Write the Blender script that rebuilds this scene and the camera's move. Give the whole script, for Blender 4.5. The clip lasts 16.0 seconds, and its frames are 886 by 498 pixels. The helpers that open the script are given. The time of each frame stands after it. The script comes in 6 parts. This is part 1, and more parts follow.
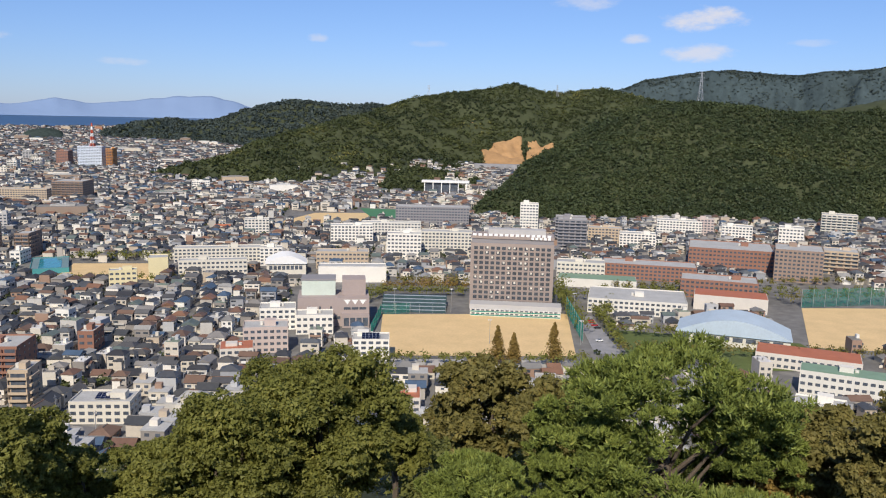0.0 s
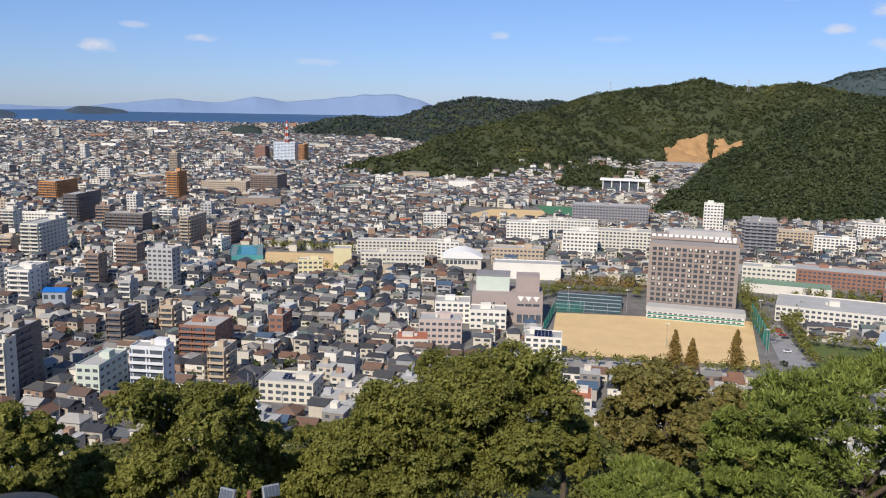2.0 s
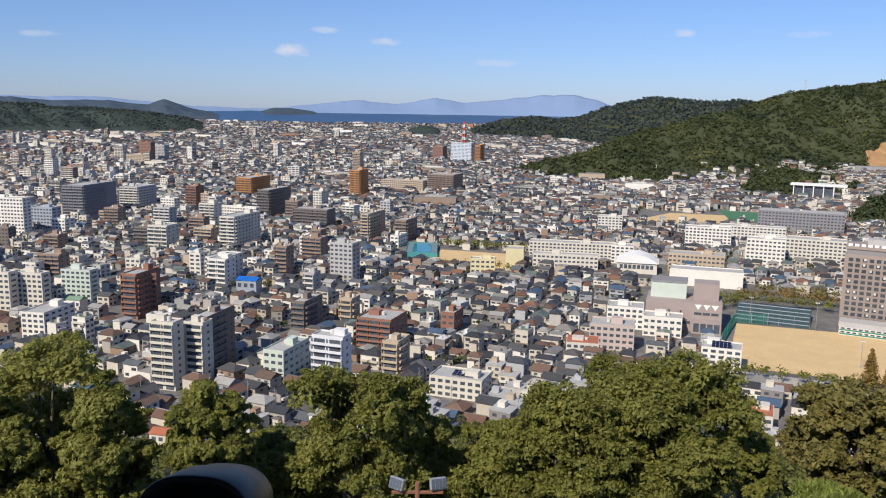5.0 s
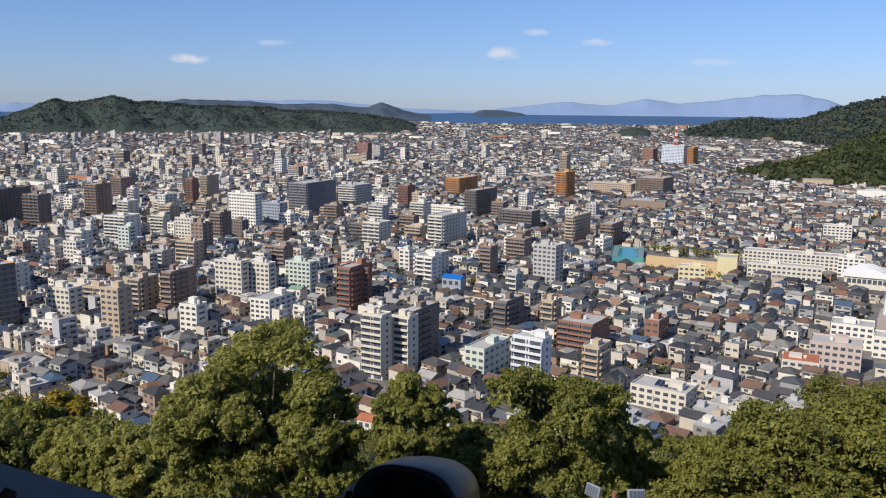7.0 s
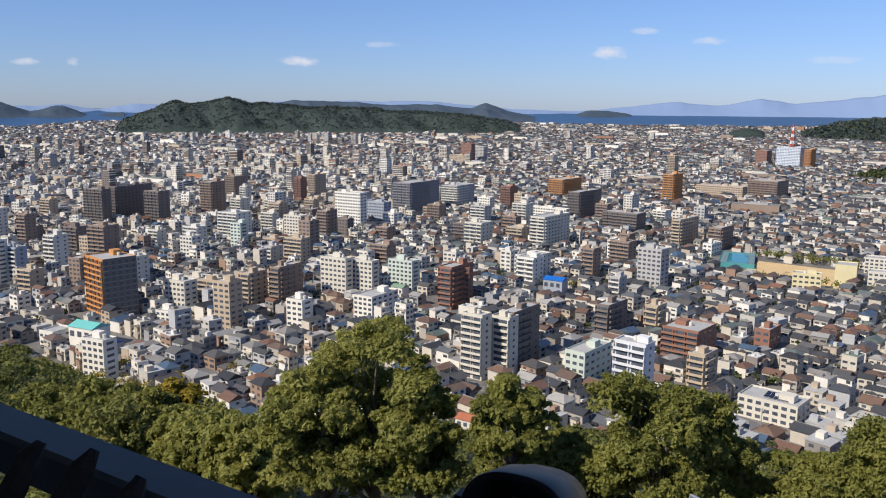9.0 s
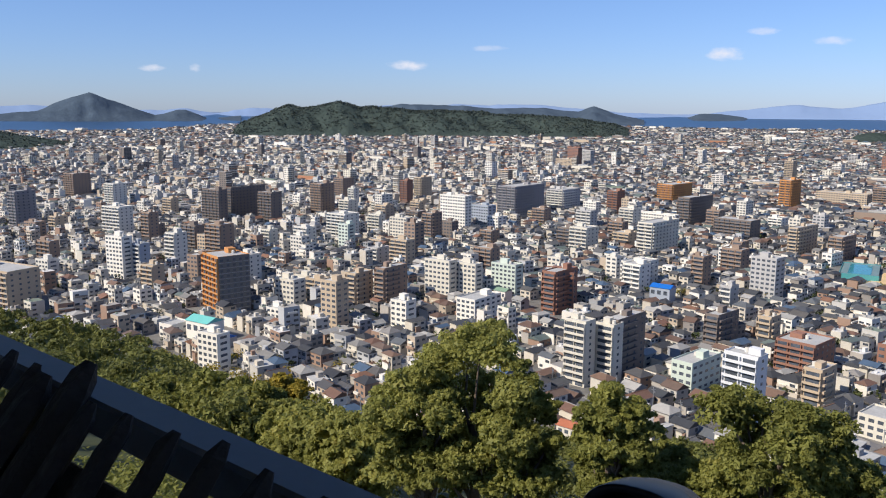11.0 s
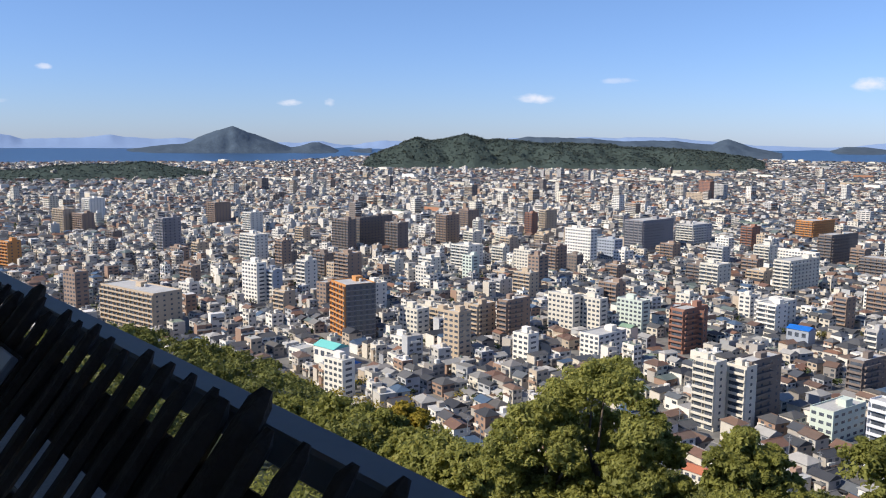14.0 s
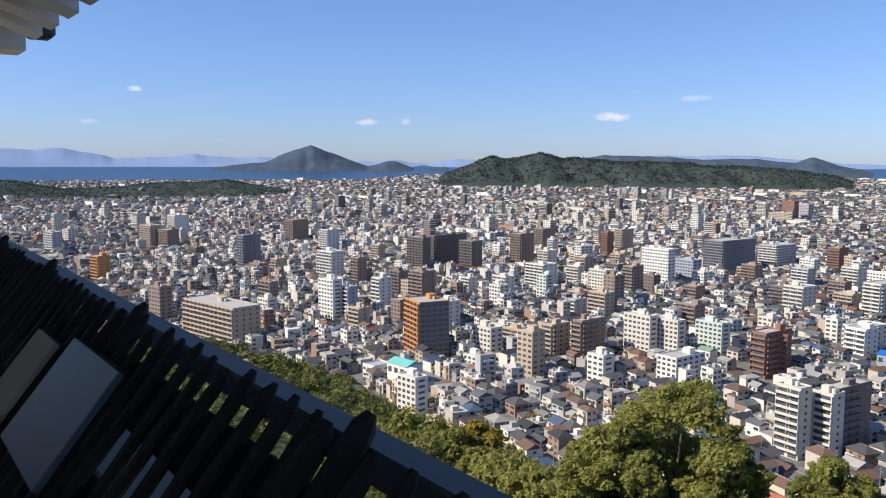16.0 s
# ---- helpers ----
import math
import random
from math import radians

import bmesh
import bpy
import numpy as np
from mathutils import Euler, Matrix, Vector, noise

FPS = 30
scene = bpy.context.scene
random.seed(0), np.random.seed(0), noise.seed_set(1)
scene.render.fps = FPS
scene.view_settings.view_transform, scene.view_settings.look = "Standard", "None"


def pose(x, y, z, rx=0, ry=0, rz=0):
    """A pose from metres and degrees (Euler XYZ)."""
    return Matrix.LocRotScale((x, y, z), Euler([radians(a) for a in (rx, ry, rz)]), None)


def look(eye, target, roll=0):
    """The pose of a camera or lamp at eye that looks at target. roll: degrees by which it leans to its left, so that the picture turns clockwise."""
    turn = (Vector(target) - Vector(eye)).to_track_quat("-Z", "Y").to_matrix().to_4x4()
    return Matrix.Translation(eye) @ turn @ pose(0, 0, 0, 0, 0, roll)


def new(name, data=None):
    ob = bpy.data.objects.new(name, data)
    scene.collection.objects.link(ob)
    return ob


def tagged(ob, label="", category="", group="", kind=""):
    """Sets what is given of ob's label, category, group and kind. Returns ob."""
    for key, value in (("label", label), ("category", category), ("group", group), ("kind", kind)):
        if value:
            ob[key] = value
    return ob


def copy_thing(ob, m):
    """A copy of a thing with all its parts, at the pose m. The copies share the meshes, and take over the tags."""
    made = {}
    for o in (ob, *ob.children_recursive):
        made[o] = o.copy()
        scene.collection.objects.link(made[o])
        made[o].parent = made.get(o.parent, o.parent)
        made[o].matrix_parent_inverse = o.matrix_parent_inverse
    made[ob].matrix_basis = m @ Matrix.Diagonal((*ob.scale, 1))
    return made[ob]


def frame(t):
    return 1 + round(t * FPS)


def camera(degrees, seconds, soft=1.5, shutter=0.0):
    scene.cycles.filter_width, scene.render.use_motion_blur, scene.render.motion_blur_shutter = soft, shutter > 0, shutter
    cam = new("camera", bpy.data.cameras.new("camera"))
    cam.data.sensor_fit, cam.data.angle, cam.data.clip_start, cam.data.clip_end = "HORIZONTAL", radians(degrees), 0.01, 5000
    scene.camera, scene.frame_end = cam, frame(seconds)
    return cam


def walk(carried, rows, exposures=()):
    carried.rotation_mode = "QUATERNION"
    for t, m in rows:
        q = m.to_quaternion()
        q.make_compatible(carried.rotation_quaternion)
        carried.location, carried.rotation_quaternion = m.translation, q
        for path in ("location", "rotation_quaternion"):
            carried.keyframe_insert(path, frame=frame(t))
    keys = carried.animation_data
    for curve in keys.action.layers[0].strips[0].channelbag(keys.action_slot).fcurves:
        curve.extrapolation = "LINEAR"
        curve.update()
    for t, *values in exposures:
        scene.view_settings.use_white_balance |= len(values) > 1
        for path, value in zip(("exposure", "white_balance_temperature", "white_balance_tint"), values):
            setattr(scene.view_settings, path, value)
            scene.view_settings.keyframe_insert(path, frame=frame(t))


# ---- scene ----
# The lookout stands at the origin, 125 m over the plain; y is roughly north.
EYE = 125.0
cam = camera(56.39, 16.0, soft=1.1)
# t, yaw, pitch, roll
TURNS = [
    (0.0, 0.00, -9.21, 1.28),
    (0.5, 1.98, -9.24, 1.28),
    (1.0, 5.84, -9.55, 1.16),
    (1.5, 9.74, -9.64, 1.11),
    (2.0, 12.25, -9.66, 1.04),
    (2.5, 14.52, -9.70, 1.00),
    (3.0, 17.04, -9.74, 1.01),
    (5.5, 27.27, -9.82, 0.75),
    (6.0, 31.08, -9.83, 0.63),
    (6.5, 34.69, -9.81, 0.55),
    (7.0, 38.58, -9.84, 0.47),
    (7.5, 41.40, -9.83, 0.41),
    (8.0, 43.15, -9.85, 0.39),
    (10.5, 50.59, -9.74, 0.31),
    (11.0, 53.00, -9.65, 0.27),
    (11.5, 55.04, -9.37, 0.26),
    (12.0, 56.96, -9.01, 0.21),
    (12.5, 58.87, -8.67, 0.22),
    (13.0, 60.39, -8.32, 0.19),
    (13.5, 61.19, -7.87, 0.25),
    (14.0, 61.66, -7.47, 0.29),
    (14.5, 62.78, -7.05, 0.29),
    (15.0, 63.98, -6.37, 0.21),
    (15.5, 65.52, -6.26, 0.16),
    (16.0, 66.82, -6.22, 0.21),
]
# steps along the fence and back from it
ALONG, OUT = Vector((-0.976, -0.216, 0)), Vector((-0.216, 0.976, 0))


def stand(t):
    s = float(np.interp(t, [0, 8, 10.5, 11.5, 13, 14, 16], [-0.06, 0.0, 0.02, 0.03, 0.09, 0.12, 0.17]))
    a = float(np.interp(t, [0, 8, 11, 12.5, 16], [-0.02, 0.0, 0.03, 0.045, 0.12]))
    p = ALONG * s - OUT * a
    return (p.x, p.y, EYE + float(np.interp(t, [0, 6, 8, 10.5, 13, 14, 16], [0.0, 0.0, 0.008, 0.022, 0.018, 0.023, 0.036])))


walk(cam, [(t, pose(*stand(t), 0, 0, yaw) @ pose(0, 0, 0, 90 + pitch) @ pose(0, 0, 0, 0, 0, roll)) for t, yaw, pitch, roll in TURNS], [(0.0, -0.06), (6.0, -0.04), (9.0, 0.02), (11.0, 0.17), (12.5, 0.29), (16.0, 0.27)])

# ---- light ----
SUN_AZ, SUN_EL = 190.0, 42.0  # compass bearing from the y axis, clockwise
world = bpy.data.worlds.new("world")
scene.world = world
world.use_nodes = True
wn, wl = world.node_tree.nodes, world.node_tree.links
wn.clear()
sky = wn.new("ShaderNodeTexSky")
sky.sky_type, sky.sun_disc = "NISHITA", False
sky.sun_elevation, sky.sun_rotation = radians(SUN_EL), radians(SUN_AZ)
sky.altitude, sky.air_density, sky.dust_density, sky.ozone_density = 120, 1.0, 0.15, 3.5
back = wn.new("ShaderNodeBackground")
back.inputs["Strength"].default_value = 0.107
wout = wn.new("ShaderNodeOutputWorld")
tint = wn.new("ShaderNodeMix")
tint.data_type, tint.blend_type = "RGBA", "MULTIPLY"
tint.inputs[0].default_value = 1.0
wc = wn.new("ShaderNodeTexCoord")
wsep = wn.new("ShaderNodeSeparateXYZ")
wramp = wn.new("ShaderNodeValToRGB")
wramp.color_ramp.elements[0].position, wramp.color_ramp.elements[0].color = 0.0, (0.54, 0.68, 1.13, 1)
wramp.color_ramp.elements[1].position, wramp.color_ramp.elements[1].color = 0.22, (0.75, 0.85, 1.08, 1)
wl.new(wc.outputs["Generated"], wsep.inputs[0])
wl.new(wsep.outputs[2], wramp.inputs[0])
wl.new(wramp.outputs[0], tint.inputs[7])
wl.new(sky.outputs[0], tint.inputs[6])
# small fair-weather clouds low over the horizon: bearing, elevation, half width, half height, whiteness
CLOUDS = [(-16.8, 6.4, 2.5, 0.78, 0.95), (-16.5, 4.3, 2.4, 0.59, 0.75), (-12.5, 5.2, 1.0, 0.35, 0.7), (-9.2, 7.5, 2.2, 0.55, 0.5), (8.6, 4.9, 0.8, 0.31, 0.5), (21.1, 2.9, 1.6, 0.27, 0.4), (1.2, 4.7, 1.4, 0.24, 0.25), (-23.3, 4.9, 1.5, 0.27, 0.3), (55.5, 2.9, 1.3, 0.35, 0.65), (34.6, 3.5, 1.2, 0.39, 0.75), (28.3, 4.2, 1.3, 0.27, 0.55), (32.4, 4.9, 1.0, 0.24, 0.45), (49.9, 4.0, 1.3, 0.2, 0.35), (20.7, 2.9, 1.4, 0.24, 0.3), (55.4, 2.9, 1.0, 0.31, 0.85), (34.5, 3.5, 1.2, 0.43, 0.85), (72.0, 2.5, 0.9, 0.24, 0.7), (69.4, 2.5, 0.4, 0.31, 0.6), (87.1, 4.4, 0.5, 0.2, 0.6), (89.7, 2.3, 0.7, 0.2, 0.4)]


def wmath(op, a, b=None, c=None):
    n = wn.new("ShaderNodeMath")
    n.operation = op
    for k, v in enumerate((a, b, c)):
        if isinstance(v, (int, float)):
            n.inputs[k].default_value = v
        elif v is not None:
            wl.new(v, n.inputs[k])
    return n.outputs[0]


cnoise = wn.new("ShaderNodeTexNoise")
cnoise.inputs["Scale"].default_value, cnoise.inputs["Detail"].default_value, cnoise.inputs["Roughness"].default_value = 34, 6, 0.62
cmap = wn.new("ShaderNodeMapping")
cmap.inputs["Scale"].default_value = (1.0, 1.0, 2.2)
wl.new(wc.outputs["Generated"], cmap.inputs[0])
wl.new(cmap.outputs[0], cnoise.inputs["Vector"])
ragged = wmath("MULTIPLY", wmath("SUBTRACT", cnoise.outputs[0], 0.5), 3.4)
sky_az = wmath("MULTIPLY", wmath("ARCTAN2", wmath("MULTIPLY", wsep.outputs[0], -1.0), wsep.outputs[1]), 57.29578)
sky_el = wmath("MULTIPLY", wmath("ARCSINE", wsep.outputs[2]), 57.29578)
cover = None
for ca, ce, cw, ch, white in CLOUDS:
    u2 = wmath("POWER", wmath("ABSOLUTE", wmath("DIVIDE", wmath("SUBTRACT", sky_az, ca), cw)), 2.0)
    v2 = wmath("POWER", wmath("ABSOLUTE", wmath("DIVIDE", wmath("SUBTRACT", sky_el, ce), ch)), 2.0)
    edge = wmath("ADD", wmath("SUBTRACT", 1.0, wmath("ADD", u2, v2)), ragged)
    puff = wn.new("ShaderNodeMapRange")
    puff.interpolation_type = "SMOOTHSTEP"
    puff.inputs[1].default_value, puff.inputs[2].default_value, puff.inputs[4].default_value = -0.25, 1.35, white
    wl.new(edge, puff.inputs[0])
    cover = puff.outputs[0] if cover is None else wmath("MAXIMUM", cover, puff.outputs[0])
cmix = wn.new("ShaderNodeMix")
cmix.data_type = "RGBA"
cmix.inputs[7].default_value = (7.2, 7.2, 7.9, 1)
wl.new(cover, cmix.inputs[0])
wl.new(tint.outputs[2], cmix.inputs[6])
wl.new(cmix.outputs[2], back.inputs[0])
wl.new(back.outputs[0], wout.inputs[0])
sun = new("sun", bpy.data.lights.new("sun", "SUN"))
sun.data.energy, sun.data.angle, sun.data.color = 5.0, radians(0.53), (1.0, 0.90, 0.76)
sa, se = radians(SUN_AZ), radians(SUN_EL)
sun.matrix_world = look((0, 0, 400), Vector((0, 0, 400)) - Vector((math.sin(sa) * math.cos(se), math.cos(sa) * math.cos(se), math.sin(se))))

# ---- materials ----


def mat(name, base=(0.5, 0.5, 0.5), rough=0.8, metal=0.0, spread=0.15, scale=1.0, fine=12.0, bump=0.0, ramp=None, rand=None, spec=0.3):
    """A plain surface with stains at two scales. ramp: colours picked at random by rand ('object' or 'island')."""
    m = bpy.data.materials.new(name)
    m.use_nodes = True
    n, l = m.node_tree.nodes, m.node_tree.links
    b = n["Principled BSDF"]
    b.inputs["Roughness"].default_value, b.inputs["Metallic"].default_value = rough, metal
    b.inputs["Specular IOR Level"].default_value = spec
    tc = n.new("ShaderNodeNewGeometry")
    if ramp:
        cr = n.new("ShaderNodeValToRGB")
        cr.color_ramp.interpolation = "CONSTANT"
        e = cr.color_ramp.elements
        while len(e) < len(ramp):
            e.new(0.5)
        for k, c in enumerate(ramp):
            e[k].position, e[k].color = k / len(ramp), (*c, 1)
        if rand == "island":
            l.new(tc.outputs["Random Per Island"], cr.inputs[0])
        else:
            oi = n.new("ShaderNodeObjectInfo")
            l.new(oi.outputs["Random"], cr.inputs[0])
        col = cr.outputs[0]
    else:
        rgb = n.new("ShaderNodeRGB")
        rgb.outputs[0].default_value = (*base, 1)
        col = rgb.outputs[0]
    big, small = n.new("ShaderNodeTexNoise"), n.new("ShaderNodeTexNoise")
    for t, s in ((big, scale), (small, fine)):
        t.inputs["Scale"].default_value, t.inputs["Detail"].default_value = s, 4
        l.new(tc.outputs["Position"], t.inputs["Vector"])
    add = n.new("ShaderNodeMath")
    add.operation = "ADD"
    l.new(big.outputs[0], add.inputs[0])
    l.new(small.outputs[0], add.inputs[1])
    mr = n.new("ShaderNodeMapRange")
    mr.inputs[1].default_value, mr.inputs[2].default_value = 0.6, 1.4
    mr.inputs[3].default_value, mr.inputs[4].default_value = 1 - spread, 1 + spread
    l.new(add.outputs[0], mr.inputs[0])
    hs = n.new("ShaderNodeHueSaturation")
    l.new(col, hs.inputs["Color"])
    l.new(mr.outputs[0], hs.inputs["Value"])
    l.new(hs.outputs[0], b.inputs["Base Color"])
    if bump:
        bp = n.new("ShaderNodeBump")
        bp.inputs["Strength"].default_value, bp.inputs["Distance"].default_value = bump, 1.0 / fine
        l.new(small.outputs[0], bp.inputs["Height"])
        l.new(bp.outputs[0], b.inputs["Normal"])
    return m


def leafy(name, dark, light, autumn, share=0.12, scale=0.35, trans=0.25, patch=0.5):
    """Foliage: each leaf or clump its own green, whole boughs lighter or browner."""
    m = bpy.data.materials.new(name)
    m.use_nodes = True
    n, l = m.node_tree.nodes, m.node_tree.links
    b = n["Principled BSDF"]
    b.inputs["Roughness"].default_value, b.inputs["Specular IOR Level"].default_value = 0.6, 0.25
    g = n.new("ShaderNodeNewGeometry")
    cr = n.new("ShaderNodeValToRGB")
    e = cr.color_ramp.elements
    e[0].position, e[0].color = 0.0, (*dark, 1)
    e[1].position, e[1].color = 1 - share, (*light, 1)
    k = e.new(1.0)
    k.color = (*autumn, 1)
    no = n.new("ShaderNodeTexNoise")
    no.inputs["Scale"].default_value, no.inputs["Detail"].default_value = scale, 3
    l.new(g.outputs["Position"], no.inputs["Vector"])
    mr = n.new("ShaderNodeMapRange")
    mr.inputs[1].default_value, mr.inputs[2].default_value = 0.3, 0.7
    l.new(no.outputs[0], mr.inputs[0])
    mx = n.new("ShaderNodeMix")
    mx.inputs[0].default_value = patch
    l.new(g.outputs["Random Per Island"], mx.inputs[2])
    l.new(mr.outputs[0], mx.inputs[3])
    l.new(mx.outputs[0], cr.inputs[0])
    l.new(cr.outputs[0], b.inputs["Base Color"])
    if trans:
        tr = n.new("ShaderNodeBsdfTranslucent")
        l.new(cr.outputs[0], tr.inputs[0])
        ms = n.new("ShaderNodeMixShader")
        ms.inputs[0].default_value = trans
        l.new(b.outputs[0], ms.inputs[1])
        l.new(tr.outputs[0], ms.inputs[2])
        l.new(ms.outputs[0], n["Material Output"].inputs[0])
    return m


WALLS = [(0.703, 0.664, 0.589), (0.532, 0.484, 0.408), (0.74, 0.707, 0.636), (0.399, 0.37, 0.332), (0.589, 0.541, 0.456), (0.721, 0.703, 0.645), (0.257, 0.237, 0.218), (0.554, 0.512, 0.437), (0.456, 0.38, 0.294), (0.323, 0.218, 0.162), (0.588, 0.554, 0.479), (0.437, 0.445, 0.454), (0.487, 0.47, 0.437), (0.304, 0.314, 0.332)]
ROOFS = [(0.058, 0.062, 0.068), (0.085, 0.087, 0.09), (0.042, 0.044, 0.05), (0.12, 0.12, 0.12), (0.07, 0.076, 0.088), (0.16, 0.095, 0.07), (0.10, 0.095, 0.09), (0.05, 0.053, 0.06), (0.20, 0.195, 0.185), (0.21, 0.115, 0.075), (0.08, 0.08, 0.085), (0.13, 0.085, 0.065), (0.07, 0.11, 0.17), (0.12, 0.15, 0.14), (0.09, 0.09, 0.09), (0.30, 0.295, 0.28), (0.065, 0.067, 0.07), (0.05, 0.052, 0.056), (0.22, 0.21, 0.20), (0.17, 0.11, 0.08), (0.14, 0.10, 0.08), (0.36, 0.35, 0.33), (0.11, 0.12, 0.13)]
FLATS = [(0.328, 0.312, 0.287), (0.476, 0.467, 0.443), (0.23, 0.221, 0.205), (0.385, 0.377, 0.353), (0.18, 0.221, 0.18), (0.59, 0.582, 0.566), (0.279, 0.271, 0.262), (0.197, 0.189, 0.172)]
m_walls = mat("house_walls", ramp=WALLS, rand="island", spread=0.12, scale=0.15, fine=1.5)
m_roofs = mat("house_roofs", ramp=ROOFS, rand="island", rough=0.55, spread=0.2, scale=0.2, fine=2.5)
m_flats = mat("flat_roofs", ramp=FLATS, rand="island", spread=0.2, scale=0.2, fine=1.2)
m_glass = mat("window_glass", (0.065, 0.075, 0.09), rough=0.12, spread=0.5, scale=0.3, fine=0.9, spec=0.5)
m_wood_dark = mat("weathered_stakes", (0.035, 0.028, 0.024), rough=0.85, spread=0.35, scale=3, fine=40, bump=0.4)
m_rail = mat("rail_paint", (0.115, 0.12, 0.13), rough=0.5, spread=0.1, scale=2, fine=30)
m_board = mat("sign_board", (0.16, 0.175, 0.20), rough=0.4, spread=0.1, scale=2, fine=25)
m_black = mat("black_housing", (0.016, 0.017, 0.02), rough=0.38, spread=0.2, scale=4, fine=60)
m_plaster = mat("white_plaster", (0.82, 0.80, 0.75), rough=0.85, spread=0.07, scale=1.5, fine=20, bump=0.1)
m_tile = mat("roof_tile", (0.06, 0.062, 0.068), rough=0.5, spread=0.2, scale=3, fine=30)
m_terrace = mat("terrace_gravel", (0.24, 0.21, 0.18), spread=0.25, scale=2, fine=60, bump=0.4)
m_stone = mat("castle_stone", (0.26, 0.25, 0.23), spread=0.3, scale=0.6, fine=5, bump=0.4)
m_sand = mat("sports_sand", (0.66, 0.48, 0.25), spread=0.14, scale=0.08, fine=0.8)
m_asphalt = mat("asphalt", (0.28, 0.28, 0.29), spread=0.25, scale=0.2, fine=2)
m_hillsoil = mat("forest_floor", (0.05, 0.06, 0.026), spread=0.4, scale=0.05, fine=0.5)
m_cut = mat("bare_earth_cut", (0.40, 0.24, 0.11), spread=0.2, scale=0.06, fine=0.4, bump=0.3)
m_sea = mat("sea", (0.03, 0.075, 0.16), rough=0.35, spread=0.12, scale=0.002, fine=0.02)
m_bark = mat("bark", (0.12, 0.095, 0.072), spread=0.3, scale=2, fine=15, bump=0.5)
l_camphor = leafy("camphor_leaves", (0.11, 0.12, 0.028), (0.285, 0.29, 0.072), (0.36, 0.32, 0.09), 0.2, 0.35, 0.45)
l_olive = leafy("oak_leaves", (0.10, 0.095, 0.028), (0.24, 0.21, 0.065), (0.24, 0.17, 0.05), 0.25, 0.5, 0.3)
l_pine = leafy("pine_needles", (0.06, 0.085, 0.02), (0.215, 0.26, 0.058), (0.31, 0.33, 0.08), 0.3, 0.9, 0.15)
l_rust = leafy("rusty_leaves", (0.15, 0.10, 0.03), (0.32, 0.22, 0.06), (0.36, 0.26, 0.07), 0.2, 0.6, 0.3)
l_lime = leafy("yellow_green_leaves", (0.17, 0.18, 0.045), (0.36, 0.36, 0.10), (0.45, 0.38, 0.10), 0.25, 0.4, 0.5)
l_gold = leafy("golden_leaves", (0.16, 0.14, 0.02), (0.38, 0.29, 0.04), (0.46, 0.32, 0.04), 0.2, 0.6, 0.3)
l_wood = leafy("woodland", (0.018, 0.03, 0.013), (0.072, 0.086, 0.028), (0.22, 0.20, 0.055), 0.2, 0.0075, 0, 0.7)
# a darker, more even green for the front ridge
l_dark = leafy("front_ridge_woodland", (0.024, 0.038, 0.017), (0.062, 0.08, 0.03), (0.14, 0.135, 0.043), 0.2, 0.011, 0, 0.6)
l_slope = leafy("slope_leaves", (0.06, 0.07, 0.02), (0.20, 0.21, 0.055), (0.36, 0.31, 0.08), 0.15, 0.07, 0.35, 0.6)
# distant foliage: greens blued, with the haze put into the leaf colour
l_rear = leafy("hazed_rear_woodland", (0.032, 0.05, 0.05), (0.062, 0.08, 0.066), (0.105, 0.112, 0.07), 0.12, 0.006, 0, 0.6)
l_far = leafy("hazed_far_woodland", (0.034, 0.05, 0.05), (0.066, 0.084, 0.068), (0.105, 0.112, 0.072), 0.10, 0.008, 0)

# ---- the lie of the land ----
BEND, STRETCH = 2200.0, 3224.0


def squeeze(dist):
    """The far plain is drawn in, so that coast and horizon lie within five kilometres."""
    x = np.maximum(np.asarray(dist, float) - BEND, 0)
    return np.minimum(dist, BEND) + x / (1 + x / STRETCH)


def plain(r):
    """The plain's height at r metres from the lookout."""
    x = np.clip(np.asarray(r, float) - BEND, 0, 2760)
    full = np.minimum(np.maximum(r, 1.0), BEND) + x / (1 - x / STRETCH)
    return EYE * (1 - np.maximum(r, 1.0) / full) * (np.asarray(r) > BEND)


def coast(az):
    """How far the land reaches."""
    return np.interp(az, [20, 25, 35, 41, 60, 68, 73, 80, 95], [4000, 3900, 3880, 3960, 4040, 4000, 3640, 3620, 3640])


def spot(az, dist):
    """A place on the plain: degrees to the left of the y axis, metres along the ground."""
    r = float(squeeze(dist))
    return -r * math.sin(radians(az)), r * math.cos(radians(az))


def bearing(x, y):
    return np.degrees(np.arctan2(-x, y)), np.hypot(x, y)


def smooth(x):
    x = np.clip(x, 0, 1)
    return x * x * (3 - 2 * x)


def ripple(x, y, s, seed=0.0):
    """Cheap rolling noise, about -1 to 1."""
    x, y = np.asarray(x, float) / s + seed, np.asarray(y, float) / s - seed
    return (np.sin(x * 1.0 + 1.7 * np.sin(y * 0.7 + seed)) * np.cos(y * 1.1 + 1.3 * np.sin(x * 0.6)) + 0.5 * np.sin(2.3 * x + 1.1 * y + seed) * np.cos(1.9 * y - 1.4 * x) + 0.25 * np.sin(5.1 * x - 2.2 * y) * np.cos(4.3 * y + 1.2 * x)) / 1.4


def castle_hill(x, y):
    az, r = bearing(x, y)
    foot = np.interp(az, [-180, -40, 0, 45, 62, 74, 84, 95, 110, 180], [330, 330, 300, 290, 330, 430, 500, 520, 460, 330])
    z = 112 * np.clip(1 - r / foot, 0, 1) ** 1.05
    spur = 10 * np.exp(-((az - 84) / 9) ** 2) * smooth((r - 220) / 100) * smooth((470 - r) / 120)
    return z + spur


